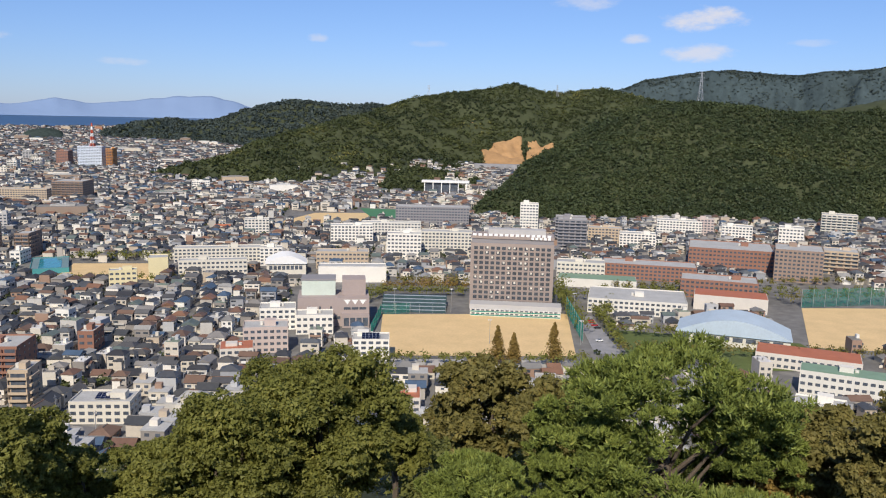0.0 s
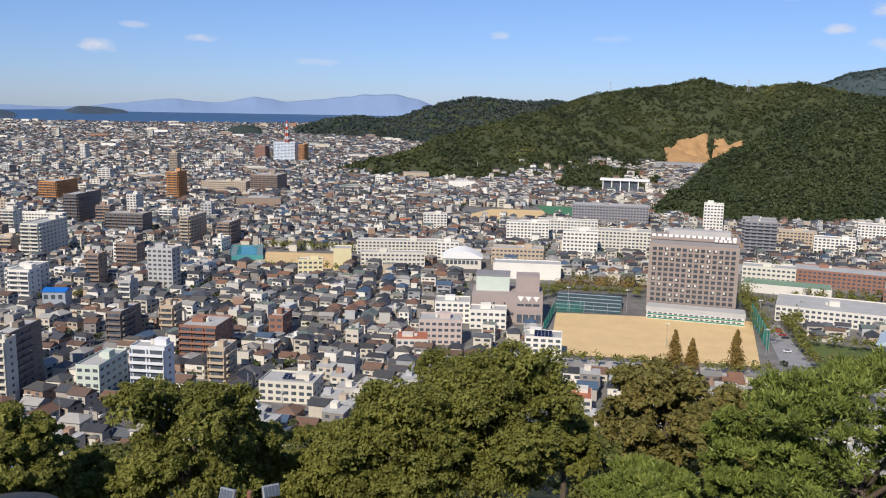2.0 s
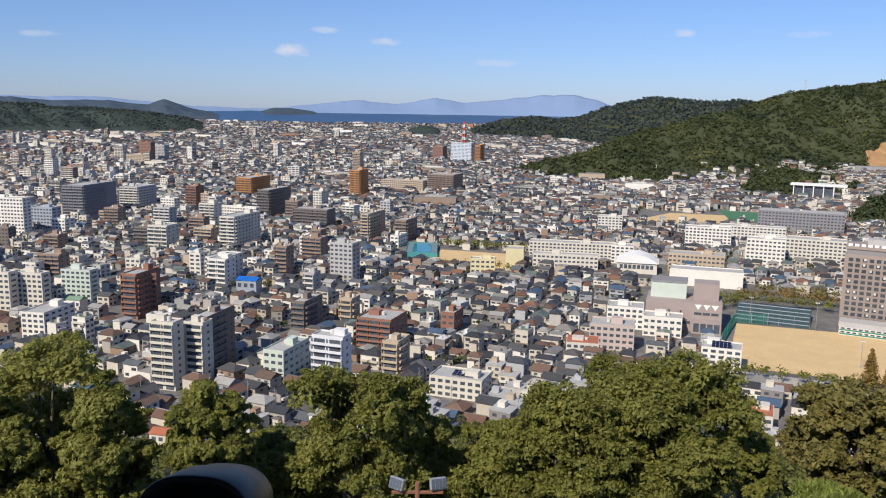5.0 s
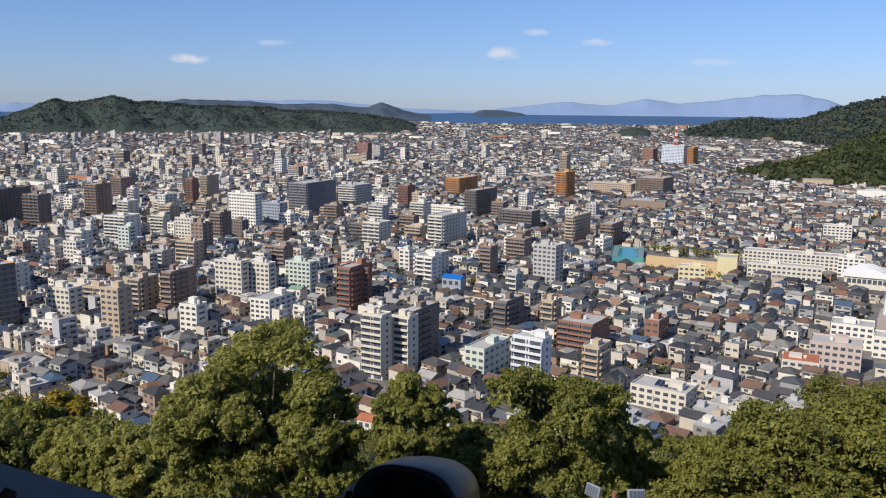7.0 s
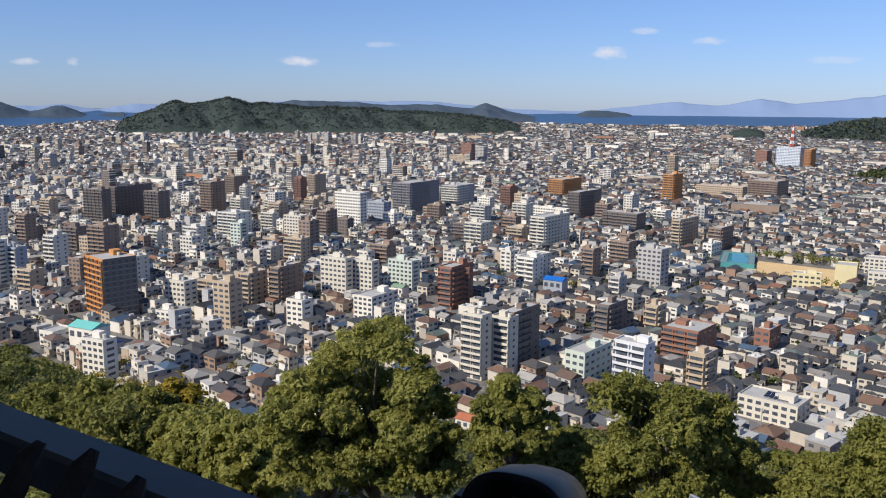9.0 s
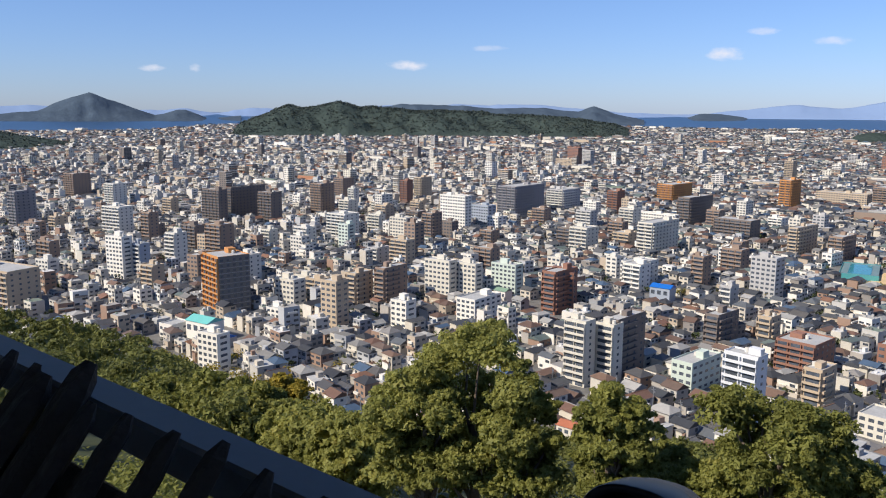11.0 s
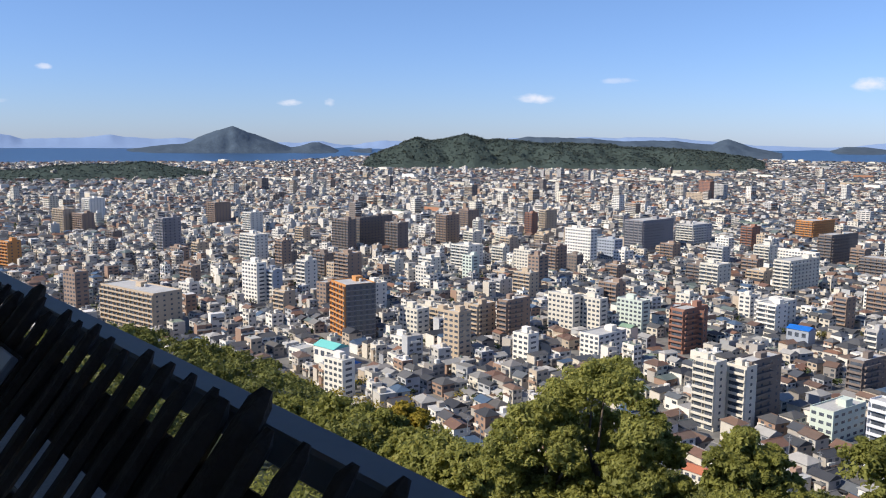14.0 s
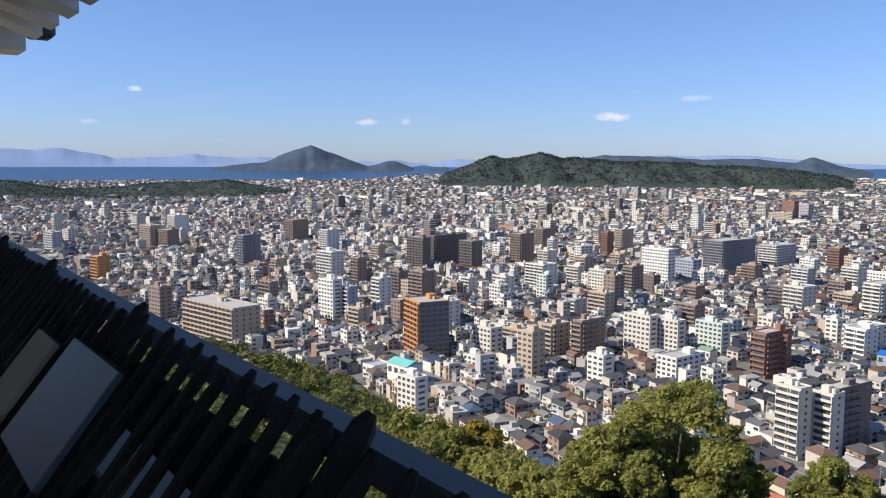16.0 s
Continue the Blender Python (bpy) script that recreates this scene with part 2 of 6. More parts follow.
RIDGES = {
    # bearings, crest elevation, foot and crest distances, bump height
    "front": ([-60, -40, -28, -25, -22.4, -20, -17.5, -14.7, -11.8, -9.6, -7.4, -5.5, -3.7, -2.2, -1.2], [2.4, 2.2, 1.7, 1.0, 0.55, 0.85, 1.15, 1.1, 0.5, -0.65, -2.1, -3.2, -5.3, -6.5, -8.0], [900, 1000, 1200, 1120, 1070, 1060, 1060, 1050, 1020, 1000, 980, 985, 990, 990, 990], [1700, 1650, 1600, 1560, 1500, 1480, 1460, 1440, 1420, 1380, 1320, 1260, 1160, 1060, 1020], 17.0),
    "main": ([-26, -22.4, -19, -13.6, -10.6, -8, -6.5, -4.6, -2.7, -0.4, 2.7, 5.4, 7.3, 11.1, 12.9, 14.8, 18.4, 20.9, 21.8], [-0.6, -0.3, 0.5, 1.3, 2.0, 1.65, 1.7, 2.2, 1.75, 1.5, 0.95, -0.05, -0.5, -1.6, -2.1, -3.1, -4.0, -4.6, -5.5], [2200, 2150, 2100, 2060, 2050, 2030, 2000, 1990, 1950, 1880, 1720, 1560, 1480, 1430, 1440, 1460, 1480, 1500, 1510], [2650, 2650, 2650, 2620, 2600, 2580, 2560, 2540, 2520, 2500, 2450, 2350, 2250, 2050, 1950, 1800, 1650, 1570, 1540], 22.0),
    "knoll": ([-3.5, -2, 0, 2, 4, 5.2], [-4.8, -4.3, -3.9, -3.75, -4.1, -5.3], [1380, 1360, 1330, 1310, 1320, 1350], [1560, 1540, 1500, 1470, 1450, 1440], 3.0),
    "rear": ([-4, -0.4, 3.5, 5, 6.5, 8.8, 10.7, 13.6, 15.1, 16.9, 17.9, 20.4, 22.4, 23.5], [0, 0.1, 0.4, 0.62, 0.45, 0.65, 0.7, 0.0, -0.6, -0.85, -0.6, -0.9, -1.5, -2.4], [2700, 2700, 2700, 2700, 2700, 2700, 2700, 2750, 2900, 3050, 3100, 3150, 3200, 3250], [3300, 3300, 3300, 3300, 3300, 3300, 3320, 3350, 3400, 3450, 3480, 3500, 3500, 3480], 8.0),
}


def ridge(key, x, y):
    """A wooded ridge rising from its foot to its crest."""
    b, el, foot, top, lump = RIDGES[key]
    az, r = bearing(x, y)
    f, t = np.interp(az, b, foot), np.interp(az, b, top)
    base = plain(r)
    crest = np.maximum(EYE + t * np.tan(np.radians(np.interp(az, b, el))) - plain(t), 0)
    u = (r - f) / (t - f)
    shape = np.where(u < 1, smooth(np.maximum(u, 0)) * 0.55 + np.clip(u, 0, 1) * 0.45, np.clip(1 - (u - 1) * 0.8, 0.0, 1))
    edge = smooth((az - b[0]) / 1.5) * smooth((b[-1] - az) / 1.0)
    bumps = (ripple(x, y, 46, 2.0) + 0.3 * ripple(x, y, 17, 5.0)) * lump * smooth(u * 2.5) * smooth((1.02 - u) / 0.25)
    return np.where(u > 0, np.maximum(crest * shape + bumps, 0) * edge, 0), base


def near_ridge(x, y):
    """The wooded hills north of the town, over the plain."""
    return np.max([ridge(k, x, y)[0] for k in RIDGES], axis=0)


def land(x, y):
    az, r = bearing(x, y)
    return plain(r) + castle_hill(x, y)


# ---- mesh helpers ----


def thing(name, label, category, group="", at=(0, 0, 0), kind=""):
    ob = new(name)
    ob.location = at
    return tagged(ob, label, category, group, kind)


def part(name, bm, material, parent, label=""):
    """One bmesh as one mesh object under a thing or a part."""
    me = bpy.data.meshes.new(name)
    bm.to_mesh(me)
    bm.free()
    return piece(name, me, material, parent, label)


def piece(name, me, material, parent, label="", at=None):
    if material and not me.materials:
        me.materials.append(material)
    ob = new(name, me)
    if parent:
        ob.parent = parent
    if at:
        ob.location = at
    if label:
        ob["label"] = label
    return ob


def box(bm, x0, y0, z0, x1, y1, z1, bevel=0.0):
    r = bmesh.ops.create_cube(bm, size=1)
    for v in r["verts"]:
        v.co = ((x0 + x1) / 2 + v.co.x * (x1 - x0), (y0 + y1) / 2 + v.co.y * (y1 - y0), (z0 + z1) / 2 + v.co.z * (z1 - z0))
    if bevel:
        bmesh.ops.bevel(bm, geom=list({e for v in r["verts"] for e in v.link_edges}), offset=bevel, segments=1, affect="EDGES")
    return bm


def boxed(x0, y0, z0, x1, y1, z1, bevel=0.0):
    return box(bmesh.new(), x0, y0, z0, x1, y1, z1, bevel)


def raw(name, verts, quads, tris, mats, qm=None, tm=None, smooth_shade=False):
    """A big mesh from numpy arrays."""
    verts = np.asarray(verts, float).reshape(-1, 3)
    quads, tris = np.asarray(quads, int).reshape(-1, 4), np.asarray(tris, int).reshape(-1, 3)
    me = bpy.data.meshes.new(name)
    me.vertices.add(len(verts))
    me.vertices.foreach_set("co", verts.ravel())
    loops = np.concatenate([quads.ravel(), tris.ravel()])
    me.loops.add(len(loops))
    me.loops.foreach_set("vertex_index", loops)
    starts = np.concatenate([np.arange(len(quads)) * 4, len(quads) * 4 + np.arange(len(tris)) * 3])
    me.polygons.add(len(starts))
    me.polygons.foreach_set("loop_start", starts)
    for m in mats:
        me.materials.append(m)
    if qm is not None or tm is not None:
        idx = np.concatenate([np.zeros(len(quads), int) if qm is None else np.asarray(qm), np.zeros(len(tris), int) if tm is None else np.asarray(tm)])
        me.polygons.foreach_set("material_index", idx)
    me.polygons.foreach_set("use_smooth", np.full(len(starts), bool(smooth_shade)))
    me.update(calc_edges=True)
    me.validate()
    return me


class Pile:
    """Gathers many boxes, roofs and panes into one mesh."""

    def __init__(self):
        self.v, self.q, self.t, self.qm, self.tm, self.n = [], [], [], [], [], 0

    def put(self, v, quads, tris, qm, tm):
        """v: (n, k, 3); quads and tris: faces of one, with their material slots."""
        n, k = v.shape[:2]
        off = self.n + np.arange(n)[:, None, None] * k
        self.v.append(v.reshape(-1, 3))
        if len(quads):
            self.q.append((np.asarray(quads)[None] + off).reshape(-1, 4))
            self.qm.append(np.tile(qm, n))
        if len(tris):
            self.t.append((np.asarray(tris)[None] + off).reshape(-1, 3))
            self.tm.append(np.tile(tm, n))
        self.n += n * k

    def mesh(self, name, mats):
        cat = lambda a, w: np.concatenate(a) if a else np.zeros((0, w), int)
        return raw(name, np.concatenate(self.v), cat(self.q, 4), cat(self.t, 3), mats, cat(self.qm, 1).ravel(), cat(self.tm, 1).ravel())


def turned(px, py, pz, x, y, rot):
    """Local corners (n, k) to the world."""
    c, s = np.cos(rot)[:, None], np.sin(rot)[:, None]
    return np.stack([x[:, None] + px * c - py * s, y[:, None] + px * s + py * c, pz], -1)


def boxes(pile, x, y, z, w, d, h, rot, slot, top=None):
    sx, sy = np.array([-1, 1, 1, -1, -1, 1, 1, -1]) / 2, np.array([-1, -1, 1, 1, -1, -1, 1, 1]) / 2
    pz = z[:, None] + h[:, None] * np.array([0, 0, 0, 0, 1, 1, 1, 1])
    v = turned(w[:, None] * sx, d[:, None] * sy, pz, x, y, rot)
    pile.put(v, [[0, 1, 5, 4], [1, 2, 6, 5], [2, 3, 7, 6], [3, 0, 4, 7], [4, 5, 6, 7]], [], [slot] * 4 + [slot if top is None else top], [])


def roofs(pile, x, y, z, w, d, h, rot, slot, inset, under=True):
    """Gable (inset 0) and hip roofs, the ridge along the local x."""
    w, d = w + 0.9, d + 0.9
    one = np.ones((len(x), 1))
    px = np.stack([-w / 2, w / 2, w / 2, -w / 2, -w / 2 + inset, w / 2 - inset], 1)
    py = np.stack([-d / 2, -d / 2, d / 2, d / 2, d * 0, d * 0], 1)
    pz = np.stack([z, z, z, z, z + h, z + h], 1)
    v = turned(px, py, pz, x, y, rot)
    pile.put(v, [[0, 1, 5, 4], [2, 3, 4, 5], [3, 2, 1, 0]][: 3 if under else 2], [[1, 2, 5], [3, 0, 4]], [slot] * (3 if under else 2), [slot] * 2)


def panes(pile, x, y, z, off, along, w, h, rot, side, slot):
    """Upright panes on the wall 'off' metres out. side: 0 south, 1 east, 2 west."""
    a = rot + np.array([0, math.pi / 2, -math.pi / 2])[side]
    px = along[:, None] + w[:, None] * np.array([-0.5, 0.5, 0.5, -0.5])
    py = -off[:, None] * np.ones((1, 4))
    pz = z[:, None] + h[:, None] * np.array([0, 0, 1, 1])
    pile.put(turned(px, py, pz, x, y, a), [[0, 1, 2, 3]], [], [slot], [])

# ---- ground, hills, sea ----


def polar(name, radii, azimuths, height, material, smooth_shade=True):
    r, a = np.meshgrid(np.asarray(radii, float), np.radians(azimuths), indexing="ij")
    x, y = -r * np.sin(a), r * np.cos(a)
    z = height(x, y)
    n, k = r.shape
    i, j = np.meshgrid(np.arange(n - 1), np.arange(k - 1), indexing="ij")
    q = np.stack([i * k + j, i * k + j + 1, (i + 1) * k + j + 1, (i + 1) * k + j], -1).reshape(-1, 4)[:, ::-1]
    return new(name, raw(name, np.stack([x, y, z], -1), q, [], [material], smooth_shade=smooth_shade))


m_town = mat("town_ground", (0.17, 0.165, 0.155), spread=0.45, scale=0.02, fine=0.15)
ground = polar("ground", np.concatenate([[0.02, 5, 10, 14], np.linspace(20, 600, 60), np.linspace(620, 2200, 50), np.linspace(2240, 4955, 60)]), np.linspace(-180, 180, 181), lambda x, y: land(x, y) - 0.05, m_town)
tagged(ground, "grey town plain with streets reaching to the coast", "ground", kind="structure")
wooded_slope = polar("wooded_slope", np.linspace(15, 520, 70), np.linspace(-70, 130, 101), lambda x, y: np.where(castle_hill(x, y) > 1.5, castle_hill(x, y) + 0.4, -3), m_hillsoil)
tagged(wooded_slope, "dark leaf-strewn soil of the wooded castle slope", "ground", kind="structure")
sea = polar("water", np.linspace(3600, 4957, 60), np.linspace(-30, 140, 240), lambda x, y: plain(np.hypot(x, y)) + np.where(np.hypot(x, y) > coast(bearing(x, y)[0]), 1.5, -4.0), m_sea)
tagged(sea, "deep blue calm sea beyond the coastal plain", "sea", kind="structure")
hills = polar("hillside", np.linspace(890, 3900, 230), np.linspace(-60, 24, 230), lambda x, y: near_ridge(x, y) + plain(np.hypot(x, y)) - 1.5, m_hillsoil)
tagged(hills, "steep wooded hillside north of the town", "hill", kind="structure")


def leaves(centres, radii, per, size, rng, flat=0.75, blade=False, spread=(0.3, 1.6)):
    """Leaf sprays round the given bough centres: verts and quads."""
    n = len(centres) * per
    c = np.repeat(centres, per, 0)
    r = np.repeat(radii, per)[:, None]
    d = rng.normal(size=(n, 3))
    d /= np.linalg.norm(d, axis=1)[:, None]
    d[:, 2] = np.where(d[:, 2] < -0.35, -d[:, 2], d[:, 2])
    p = c + d * r * rng.uniform(*spread, (n, 1)) * np.array([1, 1, flat])
    nrm = d + rng.normal(0, 0.55, (n, 3)) + np.array([0, 0, 0.25])
    nrm /= np.linalg.norm(nrm, axis=1)[:, None]
    t = np.cross(nrm, rng.normal(size=(n, 3)))
    t /= np.linalg.norm(t, axis=1)[:, None]
    b = np.cross(nrm, t)
    s = size * rng.uniform(0.65, 1.4, (n, 1))
    if blade:
        t = d + rng.normal(0, 0.45, (n, 3)) + np.array([0, 0, 0.5])
        t /= np.linalg.norm(t, axis=1)[:, None]
        b = np.cross(t, rng.normal(size=(n, 3)))
        b /= np.linalg.norm(b, axis=1)[:, None]
        b = b * 0.5
    v = np.stack([p - t * s * 0.8 - b * s * 0.6, p - t * s * 0.6 + b * s * 0.7, p + t * s * 1.1], 1)
    return v.reshape(-1, 3), np.arange(n * 3).reshape(-1, 3)


rng = np.random.default_rng(5)


def scatter(n, a0, a1, r0, r1):
    az, r = rng.uniform(a0, a1, n), np.sqrt(rng.uniform(r0 ** 2, r1 ** 2, n))
    return -r * np.sin(np.radians(az)), r * np.cos(np.radians(az))


def bare(x, y):
    """Where the hill has been cut away."""
    az, r = bearing(x, y)
    n = ripple(x, y, 26, 3)
    cut = (np.abs(az + 3.9) < 1.45 + 0.25 * n) & (r > 2005) & (r < np.interp(az, [-5.3, -4.6, -2.4], [2190, 2185, 2085]) + 14 * n)
    cut |= (np.abs(az + 6.5) < 0.9 + 0.2 * n) & (r > np.interp(az, [-7.4, -5.6], [2150, 2095])) & (r < 2190 + 14 * n)
    cut |= (np.abs(az + 8.3) < 0.35 + 0.2 * n) & (r > 2110) & (r < 2180)
    return cut


def hidden(x, y):
    """The lee of the front and main ridges, out of sight from the lookout."""
    az, r = bearing(x, y)
    out = np.ones(len(r), bool)
    for key in RIDGES:
        b, top = RIDGES[key][0], RIDGES[key][3]
        out &= (ridge(key, x, y)[0] < near_ridge(x, y) - 0.5) | (r > np.interp(az, b, top) + 60)
    return out


def settled(x, y):
    """The valley between the ridges, whose lower slopes are built up."""
    az, r = bearing(x, y)
    up = near_ridge(x, y)
    return (az > -6.2) & (az < 9) & (r > 1400) & (r < np.interp(az, [-6.2, 0, 9], [1995, 1990, 1680])) & (up > 1.4) & (up < 17 + 6 * ripple(x, y, 60, 4.0)) & (ripple(x, y, 38, 7.0) > -0.25)


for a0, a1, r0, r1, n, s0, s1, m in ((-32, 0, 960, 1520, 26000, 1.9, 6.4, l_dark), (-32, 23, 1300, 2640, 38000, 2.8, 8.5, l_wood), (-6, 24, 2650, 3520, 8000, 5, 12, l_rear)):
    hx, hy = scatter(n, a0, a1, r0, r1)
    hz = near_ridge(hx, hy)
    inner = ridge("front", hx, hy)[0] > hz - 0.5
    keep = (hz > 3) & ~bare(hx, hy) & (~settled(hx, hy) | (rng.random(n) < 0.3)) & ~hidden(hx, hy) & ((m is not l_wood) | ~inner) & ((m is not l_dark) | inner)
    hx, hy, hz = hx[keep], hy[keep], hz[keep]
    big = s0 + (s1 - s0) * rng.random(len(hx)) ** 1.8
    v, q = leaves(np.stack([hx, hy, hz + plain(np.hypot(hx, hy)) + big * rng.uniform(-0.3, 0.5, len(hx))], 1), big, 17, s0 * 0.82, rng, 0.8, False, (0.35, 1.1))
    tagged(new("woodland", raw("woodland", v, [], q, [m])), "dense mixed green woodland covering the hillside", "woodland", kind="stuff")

hill_cut = polar("hill_cut", np.linspace(1995, 2240, 80), np.linspace(-9.4, 0.0, 140), lambda x, y: near_ridge(x, y) + np.where(bare(x, y), 1.6 + ripple(x, y, 9, 1), -6), m_cut)
tagged(hill_cut, "ochre bare earth where the hill is cut away", "earth cut", kind="structure")
hill_road = polar("hill_road", [1958, 1960, 1984, 1986], np.linspace(-6.2, 0.6, 40), lambda x, y: near_ridge(x, y) * 0 + np.where(np.abs(np.hypot(x, y) - 1972) < 13, 13.0, -2.0), m_asphalt, False)
tagged(hill_road, "grey retaining wall and road below the earth cut", "road", kind="structure")


def far_range(name, az, el, dist, material, label, relief=1.0, woods=0, leaf=None):
    """A distant range: a ridge of land with rounded flanks."""
    a = np.linspace(az[0], az[-1], max(24, int((az[-1] - az[0]) * 6)))
    e = np.interp(a, az, el)
    jag = np.array([noise.fractal((k * 0.55, dist * 0.01, 0), 1.0, 2.0, 4) for k in a]) * 0.10
    r = np.concatenate([np.linspace(dist - 280, dist, 12), [dist + 40]])
    frac = np.concatenate([np.linspace(0, 1, 12) ** 0.9, [0.7]])
    rr, aa = np.meshgrid(r, np.radians(a), indexing="ij")
    low = plain(rr)
    top = np.maximum(EYE + dist * np.tan(np.radians(e + jag * np.minimum(1, (e + 1.2) / 1.0))) - plain(dist), 0)
    wx, wy = -rr * np.sin(aa), rr * np.cos(aa)
    wob = 0.16 * ripple(wx, wy, 75, dist * 0.01) + 0.07 * ripple(wx, wy, 31, dist * 0.02)
    wob = wob * relief
    lift = np.clip(frac[:, None] + wob * (frac * (1 - frac) * 4)[:, None], 0, 1)
    lift[-2] = 1.0
    z = low - 2 + (top[None] + 2) * lift
    k = len(a)
    i, j = np.meshgrid(np.arange(len(r) - 1), np.arange(k - 1), indexing="ij")
    q = np.stack([i * k + j, (i + 1) * k + j, (i + 1) * k + j + 1, i * k + j + 1], -1).reshape(-1, 4)
    v = np.stack([-rr * np.sin(aa), rr * np.cos(aa), z], -1)
    if woods:
        ci, cj = rng.integers(3, 12, woods), rng.integers(1, k - 1, woods)
        ci = np.where(rng.random(woods) < 0.3, 11, ci)
        pick = v[ci, cj] + (v[ci - 1, cj] - v[ci, cj]) * rng.random((woods, 1)) + (v[ci, cj - 1] - v[ci, cj]) * rng.random((woods, 1))
        pick = pick[pick[:, 2] > plain(np.hypot(pick[:, 0], pick[:, 1])) + 5]
        lv, lq = leaves(pick, (dist / 900) * rng.uniform(0.8, 2.4, len(pick)), 14, dist / 1500, rng, 0.6, False, (0.2, 1.1))
        tagged(new("woodland", raw("woodland", lv, [], lq, [leaf])), "far woods covering the hill", "woodland", kind="stuff")
    return tagged(new(name, raw(name, v, q, [], [material], smooth_shade=True)), label, "hill", kind="structure")


# pale blue of the distance haze, mixed into the base colour
m_blue0 = mat("haze_blue_range", (0.215, 0.305, 0.475), rough=1.0, spread=0.01, scale=0.004, fine=0.02, spec=0.0)
# far hills and mountains: green shifted to blue, the haze is in the colour
m_blue1 = mat("hazed_blue_hill", (0.066, 0.093, 0.128), rough=1.0, spread=0.15, scale=0.01, fine=0.05, spec=0.0, bump=0.2)
m_blue3 = mat("hazed_rear_mountain", (0.056, 0.078, 0.084), rough=1.0, spread=0.3, scale=0.008, fine=0.05, spec=0.0, bump=0.25)
m_blue2 = mat("hazed_green_hill", (0.05, 0.068, 0.062), rough=1.0, spread=0.3, scale=0.012, fine=0.07, spec=0.0, bump=0.4)
far_range("mountain_range", [12.9, 14, 15.6, 18, 20.7, 23, 25, 27.5, 30.6, 33.7, 37, 41, 45.7, 47.8, 51.8, 56, 62], [0.1, 0.5, 0.9, 0.8, 0.46, 0.25, 0.55, 0.1, 0.3, -0.05, -0.35, -0.2, 0.2, 0.3, 0.25, 0.2, 0.0], 4900, m_blue0, "pale haze-blue mountain range across the sea", 0.15)
far_range("mountain_range", [62, 65.7, 68, 70.4, 74, 79.3, 81, 83.4, 86, 88.5, 91.4, 93, 95, 99], [-0.2, 0.0, -0.35, -0.1, -0.2, 0.1, 0.0, 0.3, 0.0, 0.05, 0.6, 0.5, 0.57, 0.4], 4890, m_blue0, "pale haze-blue islands on the horizon", 0.15)
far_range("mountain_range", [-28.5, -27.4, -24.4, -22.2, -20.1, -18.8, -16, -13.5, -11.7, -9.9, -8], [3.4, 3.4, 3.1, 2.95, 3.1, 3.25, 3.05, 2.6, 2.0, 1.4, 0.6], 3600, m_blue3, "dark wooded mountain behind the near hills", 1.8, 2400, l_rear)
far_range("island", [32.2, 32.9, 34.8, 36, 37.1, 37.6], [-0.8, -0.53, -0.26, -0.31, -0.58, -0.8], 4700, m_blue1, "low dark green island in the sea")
far_range("hill_range", [39.5, 41.4, 42.8, 43.8, 45.7, 47.8, 49.5, 51.8, 55.9, 57, 62, 66], [-0.7, -0.3, 0.2, -0.15, 0.0, 0.1, 0.0, 0.2, 0.3, 0.1, 0.0, -0.6], 4300, m_blue1, "haze-tinted blue-green hills along the bay", 1.3)
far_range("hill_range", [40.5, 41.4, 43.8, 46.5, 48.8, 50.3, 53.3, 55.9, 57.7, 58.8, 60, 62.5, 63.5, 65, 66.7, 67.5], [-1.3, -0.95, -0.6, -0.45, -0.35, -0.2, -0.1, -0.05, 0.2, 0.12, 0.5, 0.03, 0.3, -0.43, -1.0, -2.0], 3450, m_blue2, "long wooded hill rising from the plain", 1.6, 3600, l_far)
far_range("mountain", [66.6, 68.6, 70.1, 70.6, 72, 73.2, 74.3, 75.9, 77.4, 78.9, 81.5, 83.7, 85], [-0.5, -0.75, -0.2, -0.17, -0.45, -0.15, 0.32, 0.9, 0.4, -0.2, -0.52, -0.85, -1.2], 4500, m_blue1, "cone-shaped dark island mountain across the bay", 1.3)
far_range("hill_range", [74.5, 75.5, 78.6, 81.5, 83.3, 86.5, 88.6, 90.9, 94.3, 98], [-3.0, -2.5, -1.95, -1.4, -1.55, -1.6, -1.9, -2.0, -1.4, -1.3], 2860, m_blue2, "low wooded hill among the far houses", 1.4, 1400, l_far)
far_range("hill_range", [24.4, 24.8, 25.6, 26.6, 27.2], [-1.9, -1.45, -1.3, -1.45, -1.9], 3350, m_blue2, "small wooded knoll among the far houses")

# ---- the town ----
CLEAR = []  # x0, y0, x1, y1 kept free of houses


def clear(x0, y0, x1, y1):
    CLEAR.append((x0, y0, x1, y1))


def free(x, y, pad=4.0):
    ok = (castle_hill(x, y) < 0.6) & (near_ridge(x, y) < 1.5)
    for x0, y0, x1, y1 in CLEAR:
        ok &= ~((x > x0 - pad) & (x < x1 + pad) & (y > y0 - pad) & (y < y1 + pad))
    return ok


